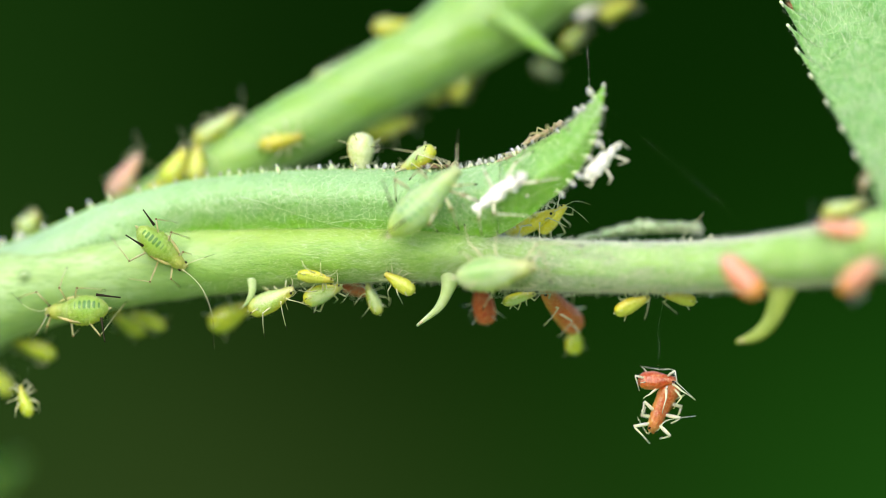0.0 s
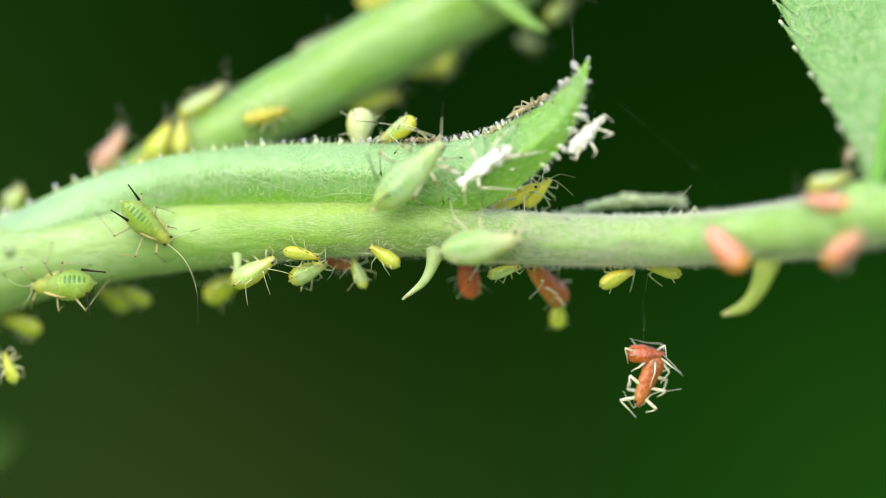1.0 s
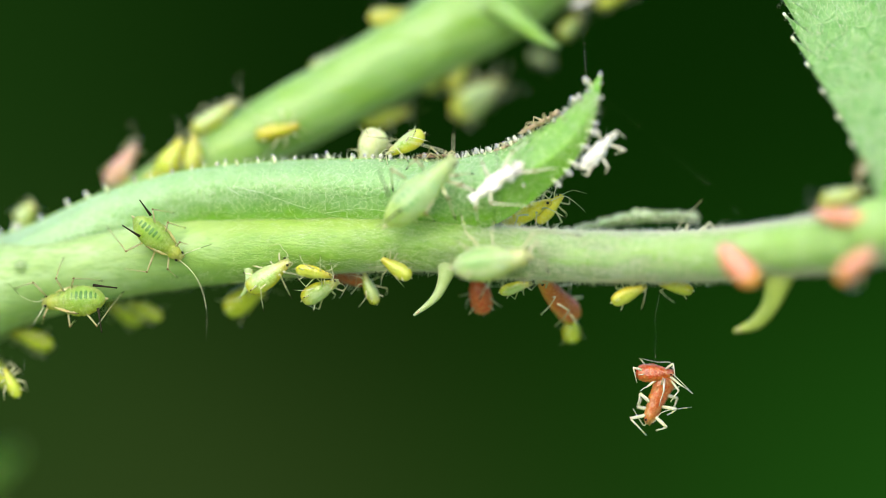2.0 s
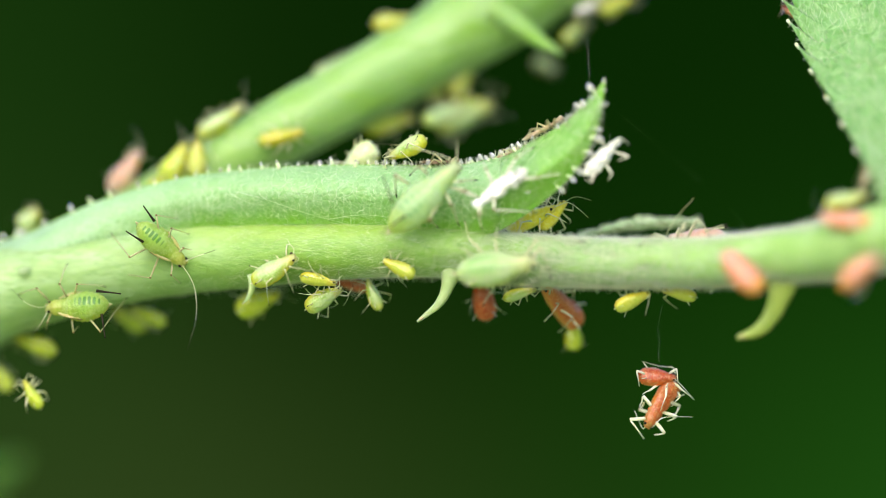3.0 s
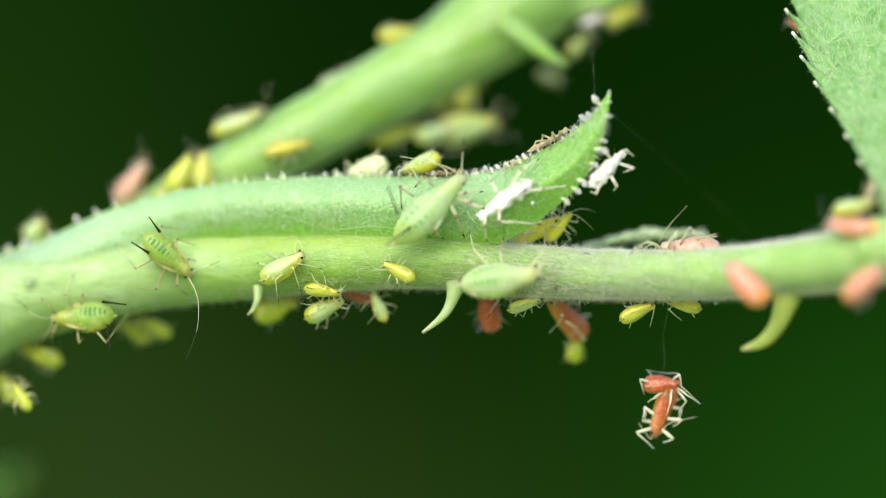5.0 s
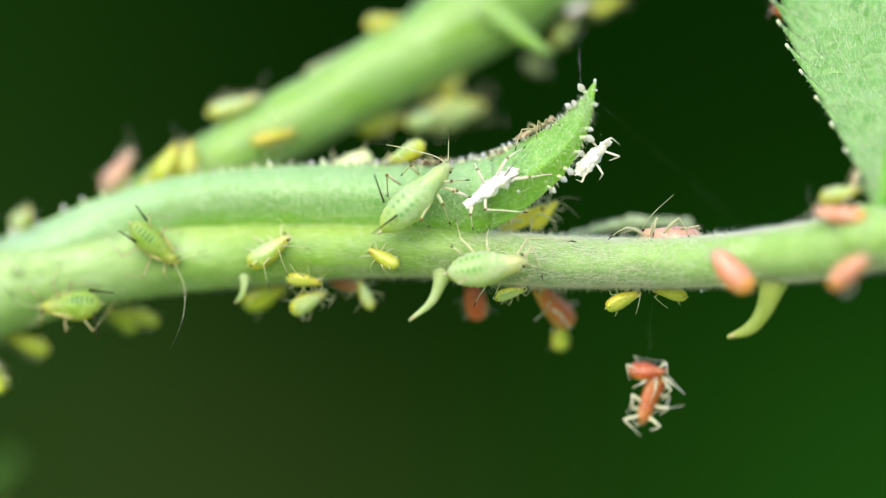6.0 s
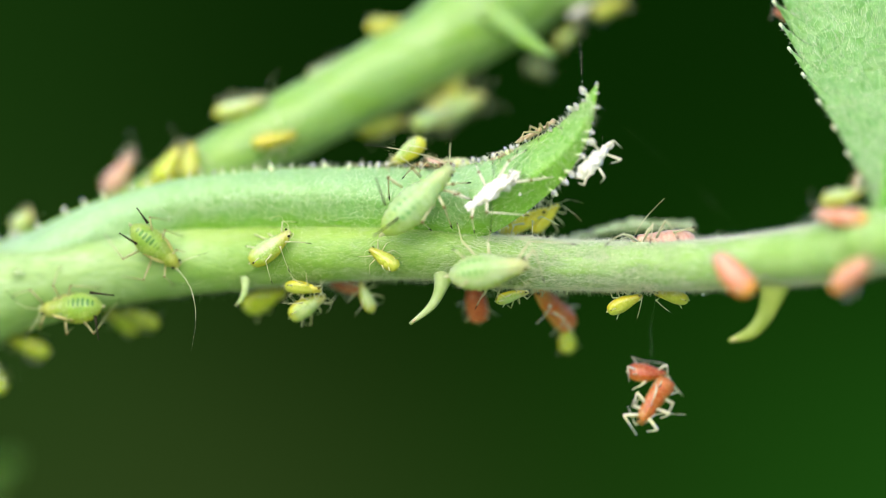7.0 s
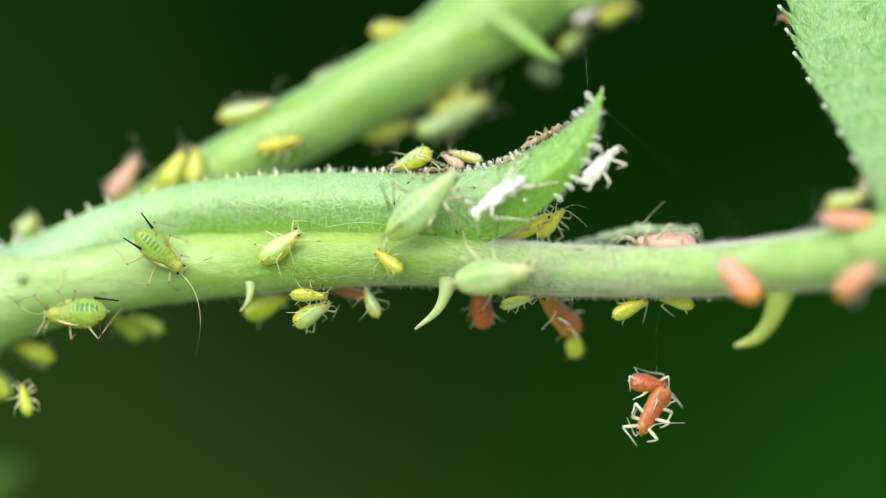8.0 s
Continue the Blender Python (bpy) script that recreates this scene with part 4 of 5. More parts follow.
    for sgn, f in zip((-1, 1), feelers):
        if not f:
            continue
        bm = bmesh.new()
        if f == 1:
            pts = [Vector((p[0] + rng.uniform(-0.03, 0.03) * i, sgn * p[1], p[2] + rng.uniform(-0.04, 0.04) * i)) for i, p in enumerate(OUTSTRETCHED if plain else FEELER)]
        else:
            pts = [Vector((0.46, sgn * 0.045, 0.02))] + [local(p) for p in f]
        root = pts[0]
        line = spline([(p - root) * L for p in pts], 16)
        tube(bm, line, [(0.012 - 0.0005 * i) * L * thick * (0.7 if plain and f == 1 else 1.0) for i in range(17)], 6)
        ant = part("antenna", bm, PALE_LIMB if dark else limb_mat, ob)
        ant.location = root * L * MM
        if not plain:
            bm = bmesh.new()
            tube(bm, line[12:], [(0.0125 - 0.0005 * i) * L * thick for i in range(12, 17)], 6)
            part("antenna_tip", bm, FOOT if dark else TAN_LIMB, ant, "darker antenna tip")
    return ob


def shed_skin(label, tail, head, up, seed, colour="husk", fat=0.46, **kw):
    return aphid(label, colour, tail, head, up, fat, seed=seed, group="shed skins", name="shed_skin", category="shed skin", thick=0.9, crumple=0.7, **kw)


MOVERS = {}
STEPPERS = []


def build_aphids():
    A = aphid
    # on the front of the stalk and stipule
    A("yellow-green aphid with dark tubes and green crossbars on the stalk", "adult", (-11.86, 0.79, -2.11), (-14.13, 1.26, -2.23), (0, -0.9, 0.45), 1.05, True, seed=2, bars=1.0, pads=True, pear=True, thick=0.62,
      legs=(((-14.01, 1.25, -1.99), (-14.44, 1, -1.53), (-15.1, 1.67, -1.75)), ((-13.37, 1.07, -1.83), (-13.62, 0.8, -1.38), (-13.4, 1.47, -0.7)), ((-13.08, 1.03, -1.79), (-12.99, 0.72, -1.38), (-12.06, 1.41, -1.46)),
            ((-13.93, 1.24, -2.43), (-14.06, 1.05, -2.75), (-14.15, 1.76, -3.04)), ((-13.2, 1.05, -2.47), (-13.13, 0.84, -3.09), (-12.94, 1.62, -2.87)), ((-12.72, 0.99, -2.43), (-12.16, 0.52, -3.07), (-11.29, 1.41, -1.91))),
      tubes=(((-12.3, 0.44, -1.62), (-11.43, 0.34, -1.72)), ((-12.12, 0.52, -2.43), (-11.99, 0.41, -3.3))),
      feelers=(((-14.32, 1.08, -2.21), (-14.81, 1.04, -2.05), (-15.33, 1.1, -1.55)), ((-14.16, 1.06, -2.55), (-14.4, 0.99, -2.95), (-14.61, 1.02, -3.31))))
    MOVERS["feeler"] = A("yellow-green aphid with dark tubes and barred back on the stipule", "adult", (-10.84, 0.66, 0.76), (-9.14, 0.73, -0.7), (-0.1, -1, 0.25), 0.95, True, seed=3, bars=1.0, pads=True, pear=True, thick=0.62,
      legs=(((-9.62, 0.79, -0.62), (-9.65, 0.5, -1.06), (-9.36, 1.26, -1.34)), ((-10.1, 0.76, -0.42), (-10.39, 0.49, -1.16), (-11.33, 1.52, -1.04)), ((-10.46, 0.7, -0.08), (-11.12, 0.49, -0.42), (-11.8, 1.68, 0.4)),
            ((-9.46, 0.77, -0.34), (-9.22, 0.54, -0.1), (-8.82, 1.29, -0.22)), ((-9.8, 0.72, 0.06), (-9.63, 0.39, 0.6), (-9.06, 1.32, 0.4)), ((-10.06, 0.65, 0.3), (-10.17, 0.37, 1.06), (-9.48, 1.38, 0.94))),
      tubes=(((-10.62, 0.33, 0.1), (-11.25, 0.31, 0.5)), ((-10.23, 0.28, 0.84), (-10.63, 0.23, 1.4))),
      feelers=(((-8.89, 0.3, -1.14), (-8.63, -0.04, -1.68), (-8.51, -0.25, -2.57), (-8.67, -0.33, -3.68)), ((-8.8, 0.58, -0.42), (-8.09, 0.59, -0.18))))
    A("large pale green aphid with dark tubes on the stipule", "pale", (-1.89, -1.19, 0.48), (0.55, -1.26, 2.86), (-0.25, -1, 0.1), 0.82, True, seed=4, bars=0.8, pear=True, thick=0.65,
      legs=(((-1.21, -1.2, 2.13), (-1.69, -1.42, 2.46), (-1.66, -0.23, 1.77)), ((-0.55, -1.2, 2.49), (-0.83, -1.46, 2.8), (-1.16, -0.21, 2.49)), ((0.23, -1.12, 2.19), (0.59, -1.47, 2.24), (1.13, -0.65, 2.29)),
            ((0.27, -1.12, 2.02), (0.79, -1.5, 1.9), (1.23, -0.76, 1.69)), ((0.09, -1.2, 1.82), (0.29, -1.52, 1.42), (0.53, -0.56, 0.76)), ((-0.01, -1.18, 1.72), (-0.49, -1.51, 0.88), (-0.21, -0.36, 0.64))),
      tubes=(((-1.79, -1.57, 1.48), (-2.13, -1.74, 2.46)), ((-1.33, -1.76, 1.04), (-2.21, -1.94, 0.38))),
      feelers=(((0.05, -1.19, 3.11), (-1.41, -0.67, 3.49), (-2.56, -0.19, 3.62)), ((0.47, -1.25, 3.03), (0.49, -1.16, 3.53), (0.55, -0.96, 4.23))))
    A("large pale green aphid standing out in front of the stalk", "milk", (0.44, -1.55, -1.02), (3.3, -1.75, -0.58), (-0.1, -0.9, 0.4), 1.0, False, seed=5, pear=True, bars=0.85,
      legs=(((2.61, -1.56, -0.88), (3.31, -1.44, 0.22), (4.86, -1.17, 0.12)), ((2.81, -1.57, -0.74), (3.47, -1.61, -0.08), (3.79, -1.29, -1.12)), ((2.21, -1.44, -1.17), (2.31, -1.25, -1.41), (2.15, -0.88, -1.78)),
            ((1.91, -1.49, -0.42), (1.83, -1.28, 0.18), (1.92, -0.64, 0.58)), ((1.51, -1.44, -0.42), (0.92, -1.15, 0.22), (0.76, -0.48, 0.82)), ((1.81, -1.38, -1.27), (1.75, -1.27, -1.57), (1.44, -0.87, -2.07))))
    shed_skin("crumpled white shed aphid skin on the stipule tip", (2.91, -1.49, 2.64), (1.07, -1.44, 1.36), (0.1, -1, 0.4), 6, feelers=(0, 0), dark=True,
              legs=(((1.79, -1.34, 2.08), (1.51, -1.5, 2.66), (1.41, -0.99, 2.91)), ((1.33, -1.38, 1.48), (1.27, -1.55, 1.06), (1.35, -0.98, 0.58)), ((1.15, -1.35, 1.72), (0.67, -1.48, 1.88), (0.35, -0.94, 2.01)),
                    ((1.81, -1.34, 1.8), (1.79, -1.53, 1.24), (3.19, -1.22, 1.14)), ((2.65, -1.46, 2.28), (3.35, -1.66, 2.38), (4.24, -1.25, 2.5)), ((2.15, -1.39, 2.32), (2.57, -1.6, 3.06), (3.16, -0.92, 3.43))),
              tubes=(((2.57, -1.6, 2.28), (3.13, -1.85, 2.52)), ((2.47, -1.6, 2.42), (2.89, -1.83, 2.96))))
    shed_skin("crumpled white shed aphid skin hanging on the stipule tip's edge", (5.02, -1.37, 2.49), (6.22, -1.22, 3.69), (0.4, -0.9, 0.2), 7, fat=0.58, feelers=(0, 0),
              legs=(((5.98, -1.31, 3.53), (6.25, -1.51, 3.78), (6.55, -1.32, 3.53)), ((6.02, -1.31, 3.29), (6.55, -1.51, 3.11), (6.18, -1.31, 2.97)), ((5.78, -1.31, 3.41), (5.53, -1.5, 3.68), (5.26, -1.3, 3.69)),
                    ((5.7, -1.31, 2.89), (5.95, -1.51, 2.49), (5.82, -1.31, 2.29)), ((5.38, -1.3, 2.69), (5.22, -1.49, 2.21), (5.02, -1.27, 2.29)), ((5.54, -1.3, 3.09), (5.1, -1.48, 3.17), (4.9, -1.25, 2.97))))
    shed_skin("tan crumpled shed skin among the glands of the stipule edge", (2.86, -0.1, 3.74), (4.22, -0.45, 4.5), (-0.4, 0, 1), 8, "tan", 0.26, feelers=(0, 0))
    shed_skin("tan flattened shed skin on the stipule edge", (1.92, 0.31, 3.1), (2.76, 0.1, 3.46), (-0.4, 0.1, 1), 83, "tan", 0.28, feelers=(0, 0))
    shed_skin("dark brown shed skin caught among the glands of the stipule edge", (-0.75, 0.75, 2.95), (0.55, 0.5, 2.98), (0, -0.2, 1), 84, "brown", 0.26, feelers=(0, 0))
    # behind the stipule tip
    A("bright yellow aphid sheltering behind the stipule tip", "lemon", (2.24, 1.1, 0.58), (3.96, 0.7, 1.34), (-0.3, -0.4, 0.8), 0.9, seed=9,
      feelers=(((4.4, 0.65, 1.5), (4.82, 0.6, 1.26), (5.16, 0.55, 0.94)), 1))
    A("small yellow aphid beside another behind the stipule tip", "lemon", (3.45, 1.2, 0.58), (4.36, 0.85, 1.54), (0.6, -0.4, 0.5), 0.9, seed=10, feelers=(0, ((4.72, 0.8, 1.7), (5.24, 0.75, 1.58))))
    # under the stalk
    A("small yellow aphid clinging under the stalk", "yellow", (6.09, -0.31, -2.26), (7.31, -0.43, -1.7), (0.25, -0.55, -0.8), 1.0, seed=11, feelers=(0, 0),
      legs=(((7.15, -0.43, -1.9), (7.31, -0.63, -1.74), (7.13, -0.53, -2.5)), ((6.65, -0.32, -1.74), (6.25, -0.62, -1.78), (6.11, -0.61, -1.42)), ((6.87, -0.33, -1.7), (6.69, -0.62, -1.58), (6.59, -0.62, -1.34)),
            ((7.07, -0.33, -1.66), (7.28, -0.03, -1.54), (7.36, -0.13, -1.34)), ((6.8, -0.12, -1.66), (7.02, 0.07, -1.42), (7.08, -0.13, -1.22)), ((6.52, -0.12, -1.78), (6.4, 0.08, -1.48), (6.32, -0.02, -1.28))))
    A("small yellow aphid clinging under the stalk, head down-stalk", "yellow", (8.95, -0.32, -1.86), (7.75, -0.44, -1.62), (-0.1, -0.5, -0.8), 0.95, seed=12, feelers=(0, 0),
      legs=(((7.91, -0.44, -1.78), (7.78, -0.64, -1.86), (8.29, -0.55, -2.28)), ((8.03, -0.45, -1.66), (7.63, -0.64, -1.58), (7.47, -0.64, -1.34)), ((8.31, -0.35, -1.58), (8.22, -0.65, -1.38), (8.1, -0.65, -1.18)),
            ((8.12, -0.15, -1.62), (7.88, 0.06, -1.42), (7.8, -0.04, -1.26)), ((8.44, -0.14, -1.58), (8.64, 0.07, -1.42), (8.72, -0.03, -1.26)), ((8.56, -0.14, -1.66), (8.96, 0.08, -1.5), (9.24, 0, -1.34))))
    A("small green aphid under the stalk behind the prickle", "green", (2.12, -0.12, -1.9), (3.28, -0.36, -1.58), (0.1, -0.4, -0.9), 0.85, seed=13, feelers=(0, 0))
    A("orange-red aphid hanging under the stalk", "red", (1.57, 2, -2.68), (1.29, 1.72, -1.35), (-0.2, -1, -0.2), 1.25, seed=14, plain=True)
    A("large brick-red aphid hanging head up under the stalk", "orange", (4.76, 2.5, -2.75), (3.54, 0.6, -1.36), (0.6, -0.7, 0.3), 0.78, seed=15, plain=True, spread=0.6)
    A("small green aphid hanging head up under the stalk", "green", (-2.25, 1.32, -2.31), (-2.73, 1.2, -1.18), (0.6, -0.6, -0.4), 0.85, seed=23)
    A("dark red aphid half hidden under the stalk", "red", (-2.7, 2.17, -1.55), (-3.79, 2.29, -1.29), (0, -0.6, -0.8), 0.9, seed=24, plain=True)
    A("green aphid far under the stalk", "lime", (-10.74, 4.95, -2.99), (-11.83, 4.28, -2.33), (0.3, -0.5, -0.8), 1.0, seed=26, plain=True)
    A("yellow-green aphid far under the stalk", "lime", (-9.96, 4.03, -2.82), (-11.18, 4.04, -2.25), (0.2, -0.6, -0.8), 0.9, seed=27, plain=True)
    A("yellow-green aphid under the thick end of the stalk", "lime", (-13.88, 3.92, -3.82), (-15.38, 3.95, -3.3), (0.2, -0.6, -0.8), 1.0, seed=28, plain=True)
    A("round green aphid on the far side of the stipule", "green", (-15.16, 5.23, 0.6), (-14.55, 4.86, 1.3), (-0.3, -0.9, 0.4), 1.6, seed=30)
    A("lime-green aphid hanging below the thick end of the stalk", "lime", (-15.56, 4.48, -5.22), (-16.17, 4.45, -4.22), (0.3, -0.7, -0.5), 1.1, seed=90, plain=True)
    # on the right end of the stalk
    A("coral pink aphid on the stalk beside a prickle", "pink", (11.1, -4.22, -1.64), (9.77, -3.84, -0.22), (0.5, -0.85, 0.2), 1.15, seed=31, plain=True, spread=0.7)
    A("coral pink aphid on the stalk below the leaf joint", "pink", (13.79, -5.98, -1.48), (15.14, -6.28, -0.38), (0.2, -0.9, -0.2), 1.0, seed=32, plain=True, spread=0.7)
    shed_skin("tan shed skin caught at the foot of the leaflet", (14.63, -3.73, 2.03), (14.88, -3.71, 2.67), (-0.6, -0.7, 0.2), 82, "tan")
    # on the back stem
    A("dusty pink aphid standing on the back stem", "blush", (-11.91, 5.35, 1.94), (-10.87, 4.61, 3.39), (-0.8, -0.5, 0.5), 0.98, seed=40, plain=True)
    A("yellow-green aphid on the back stem", "lime", (-10, 3.94, 2.24), (-9.18, 3.69, 3.62), (-0.7, -0.5, 0.6), 1.3, seed=41, plain=True)
    A("dull yellow aphid on the back stem", "yellow", (-8.88, 3.45, 2.44), (-8.78, 3.54, 3.76), (-0.4, -0.8, 0.4), 1.15, seed=42, plain=True)
    A("small amber aphid low on the back stem", "amber", (-10.56, 4.03, 2.12), (-9.69, 3.73, 2.49), (-0.2, -0.8, 0.4), 0.9, seed=43, plain=True)
    A("amber-yellow aphid flat on the back stem", "amber", (-6.59, 3.4, 3.69), (-5.01, 3.33, 4.06), (0, -1, 0.2), 0.75, seed=44, plain=True)
    A("yellow aphid on top of the back stem", "yellow", (-2.52, 5.52, 7.95), (-0.98, 5.69, 8.12), (-0.4, -0.3, 0.9), 0.9, seed=45, plain=True)
    A("orange-red aphid high on the back stem", "red", (-0.24, 5.86, 8.73), (1.06, 5.9, 9.18), (-0.4, -0.5, 0.8), 0.7, seed=46, plain=True)
    A("greenish aphid on the back stem's upper side", "pale", (-4.63, 5.22, 6.11), (-3.49, 5.17, 6.76), (-0.5, -0.3, 0.8), 0.7, seed=47, plain=True)
    A("yellow-green aphid hanging under the back stem", "yellow", (0.33, 5.98, 5.36), (1.1, 5.9, 6.58), (0.5, -0.6, -0.4), 1.0, seed=48, plain=True)
    A("dull yellow aphid under the back stem", "yellow", (-0.53, 6.02, 5.32), (0.45, 5.98, 6.37), (0.4, -0.6, -0.5), 0.9, seed=49, plain=True)
    A("yellow-green aphid far behind the stipule edge", "lime", (-2.89, 5.77, 4.25), (-1.06, 5.97, 4.62), (0.2, -0.5, 0.8), 0.9, seed=50, plain=True)
    A("faded cream aphid under the back stem's prickle", "cream", (3.28, 7.77, 6.73), (4.09, 7.79, 6.33), (0.2, -0.8, -0.5), 0.9, seed=51, plain=True)
    A("yellow-green aphid under the back stem's side shoot", "green", (4.32, 6.45, 7.28), (5.1, 6.36, 8.05), (0.5, -0.6, -0.4), 1.0, seed=52, plain=True)
    A("dusky red aphid behind a green one on the back stem", "red", (-8.51, 6.44, 3.41), (-7.31, 6.3, 4.2), (-0.6, -0.5, 0.6), 0.8, seed=91, plain=True)
    shed_skin("white shed skin on the back stem's side shoot", (4.76, 5.69, 8.36), (5.57, 5.69, 8.77), (0.2, -0.8, 0.3), 53)
    A("yellow-green aphid on the back stem's side shoot", "yellow", (5.66, 6.07, 8.41), (6.88, 5.98, 8.94), (0.3, -0.6, -0.4), 1.0, seed=54, plain=True)


def move_pose(tail, head, up):
    tail, head = Vector(tail), Vector(head)
    return basis((tail + head) / 2, head - tail, up)


def build_movers():
    """Aphids that walk or swing: built at their first pose; the later poses are kept for motions()."""
    def mover(label, colour, rows, up, step=0, built=0, **kw):
        ob = aphid(label, colour, rows[built][1], rows[built][2], up, **kw)
        STEPPERS.extend([ob] if step else [])
        MOVERS[ob] = [(r[0], move_pose(r[1], r[2], r[3] if len(r) > 3 else up)) for r in rows]
        return ob

    mover("yellow-green aphid walking up the stalk", "green", [
        (0, (-6.87, 1.11, -2.19), (-5.29, 0.56, -1.42)), (1, (-7.03, 0.95, -2.19), (-5.37, 0.39, -1.2)), (1.5, (-6.95, 0.73, -2.09), (-5.32, 0.28, -0.92)),
        (3.5, (-6.81, 0.45, -1.22), (-5.1, -0.02, -0.17)), (5.5, (-6.69, 0.39, -0.82), (-5.04, -0.07, 0.23)), (6.5, (-6.67, 0.39, -0.71), (-5.13, -0.05, 0.49)),
        (8, (-6.51, 0.36, -0.38), (-4.89, -0.09, 0.82))], (-0.55, -0.75, 0.6), step=1, fat=1.0, seed=60)
    mover("small yellow aphid creeping up the stalk", "yellow", [
        (0, (-1.02, 0.03, -1.54), (-2.06, 0, -0.86)), (1.5, (-1.02, -0.03, -1.49), (-2.06, -0.07, -0.76)), (3.5, (-1.04, -0.38, -0.97), (-2.16, -0.31, -0.45)),
        (5.5, (-1.25, -0.39, -0.81), (-2.33, -0.22, -0.21)), (8, (-1.37, -0.4, -0.69), (-2.33, -0.25, 0.07))], (0.2, -1, 0.1), step=1, fat=0.95, seed=61)
    mover("plump cream aphid behind the stipule edge", "cream", [
        (0, (-2.89, 1.66, 4.12), (-2.93, 1.43, 2.63)), (1.5, (-2.17, 1.69, 4), (-2.48, 1.57, 2.55)), (3.5, (-2.46, 1.83, 3.36), (-3.74, 1.83, 2.68)),
        (5.5, (-2.05, 1.82, 3.25), (-3.66, 1.84, 2.99)), (6.5, (-2.41, 2.01, 2.62), (-3.72, 2, 2.52)), (8, (-2.63, 2.09, 2.36), (-3.84, 2.07, 2.36))], (0.4, -0.5, 0.7), step=1, fat=1.45, seed=62)
    mover("translucent green aphid feeding on the stipule edge", "green", [
        (0, (-0.4, 0.94, 3.51), (-1.44, 1.1, 2.83)), (3.5, (-0.52, 0.84, 3.79), (-2.05, 1.08, 3.08)), (5.5, (-0.23, 0.95, 3.49), (-1.64, 1.17, 3.01)),
        (6.5, (-0.62, 0.98, 3.62), (-1.62, 1.16, 2.92)), (7.5, (-0.32, 0.95, 3.92), (-1.5, 1.14, 3.06)), (8, (-0.37, 0.94, 3.58), (-1.7, 1.12, 2.98))], (-0.2, -0.25, 1), step=1, fat=1.1, seed=63, thick=0.85, built=2)
    mover("cream aphid climbing over the stipule edge", "cream", [
        (0, (1.32, 1.09, 1.83), (0.12, 1.26, 1.73)), (5.5, (1.58, 1.09, 2.08), (0.37, 1.26, 2.08)), (6.5, (1.41, 1.01, 2.85), (0.31, 1.16, 2.78)),
        (7.5, (1, 1, 3.04), (-0.08, 1.16, 3.28)), (8, (1.43, 0.99, 3.28), (0.3, 1.15, 3.6))], (0.2, 0.1, 1), step=1, fat=0.8, seed=64)
    mover("small pale pink aphid climbing over the stipule edge", "blush", [
        (0, (0.72, 0.88, 1.82), (-0.16, 1, 1.83)), (5.5, (0.67, 0.92, 2.08), (-0.23, 1.05, 2.08)), (6.5, (0.31, 0.96, 2.61), (-0.46, 1.08, 3.1)),
        (7.5, (0.56, 0.77, 2.83), (-0.28, 0.89, 3.27)), (8, (0.91, 0.76, 2.96), (-0.1, 0.9, 3.56))], (0.2, -0.2, 1), step=1, fat=1.0, seed=65)
    mover("pale pink aphid walking along the far side of the stalk", "blush", [
        (0, (10.32, -0.15, -0.22), (8.21, -0.25, -0.18)), (1.5, (10.4, -0.16, -0.25), (8.29, -0.24, -0.16)), (3.5, (9.87, -0.27, 0.26), (7.59, -0.34, 0.26)), (5.5, (9.54, -0.4, 0.24), (7.34, -0.43, 0.36)), (6.0, (9.49, -0.41, 0.13), (7.24, -0.43, 0.4)), (6.5, (9.29, -0.45, 0.18), (7.05, -0.45, 0.28)),
        (7.5, (9.16, -0.45, 0.22), (6.86, -0.45, 0.32)), (8, (9.06, -0.45, 0.27), (6.7, -0.45, 0.42))], (0, 0.25, 1), step=1, fat=0.95, seed=66, built=4, thick=0.8,
        feelers=(((7.44, -0.63, 0.7), (7.83, -0.84, 1.18), (8.47, -0.95, 1.76)), ((7.17, -0.13, 0.5), (6.65, -0.02, 0.42))),
        tubes=(((8.72, -0.85, 0.54), (9.47, -1.01, 0.68)), ((8.82, 0.06, 0.54), (9.55, 0.29, 0.58))),
        legs=(((7.64, -0.73, 0.3), (7.95, -1.14, 0.92), (7.82, -1.24, 0.34)), ((8.08, -0.74, 0.34), (8.57, -1.25, 0.96), (8.94, -1.33, 0.3)), ((7.4, -0.73, 0.34), (6.87, -1.12, 0.62), (6.3, -1.21, 0.3)),
              ((7.65, 0.07, 0.3), (7.83, 0.56, 0.74), (7.67, 0.67, 0.18)), ((8.1, 0.06, 0.34), (8.47, 0.55, 0.78), (8.8, 0.66, 0.18)), ((7.41, 0.07, 0.34), (7.06, 0.48, 0.58), (6.74, 0.58, 0.26))))
    mover("plump lime-green aphid walking under the stalk, behind", "lime", [
        (0, (-8.32, 3.45, -2.76), (-6.83, 3.09, -2)), (1.5, (-7.87, 3.38, -2.71), (-6.35, 3.02, -1.7)), (3.5, (-7.63, 3.05, -2.45), (-5.28, 2.55, -1.51)), (6, (-7.09, 2.83, -2.26), (-5.05, 2.39, -1.35)), (8, (-7.19, 2.69, -2.28), (-5.25, 2.26, -1.47))], (0.2, -0.5, -0.85), step=1, fat=1.3, seed=67, plain=True)
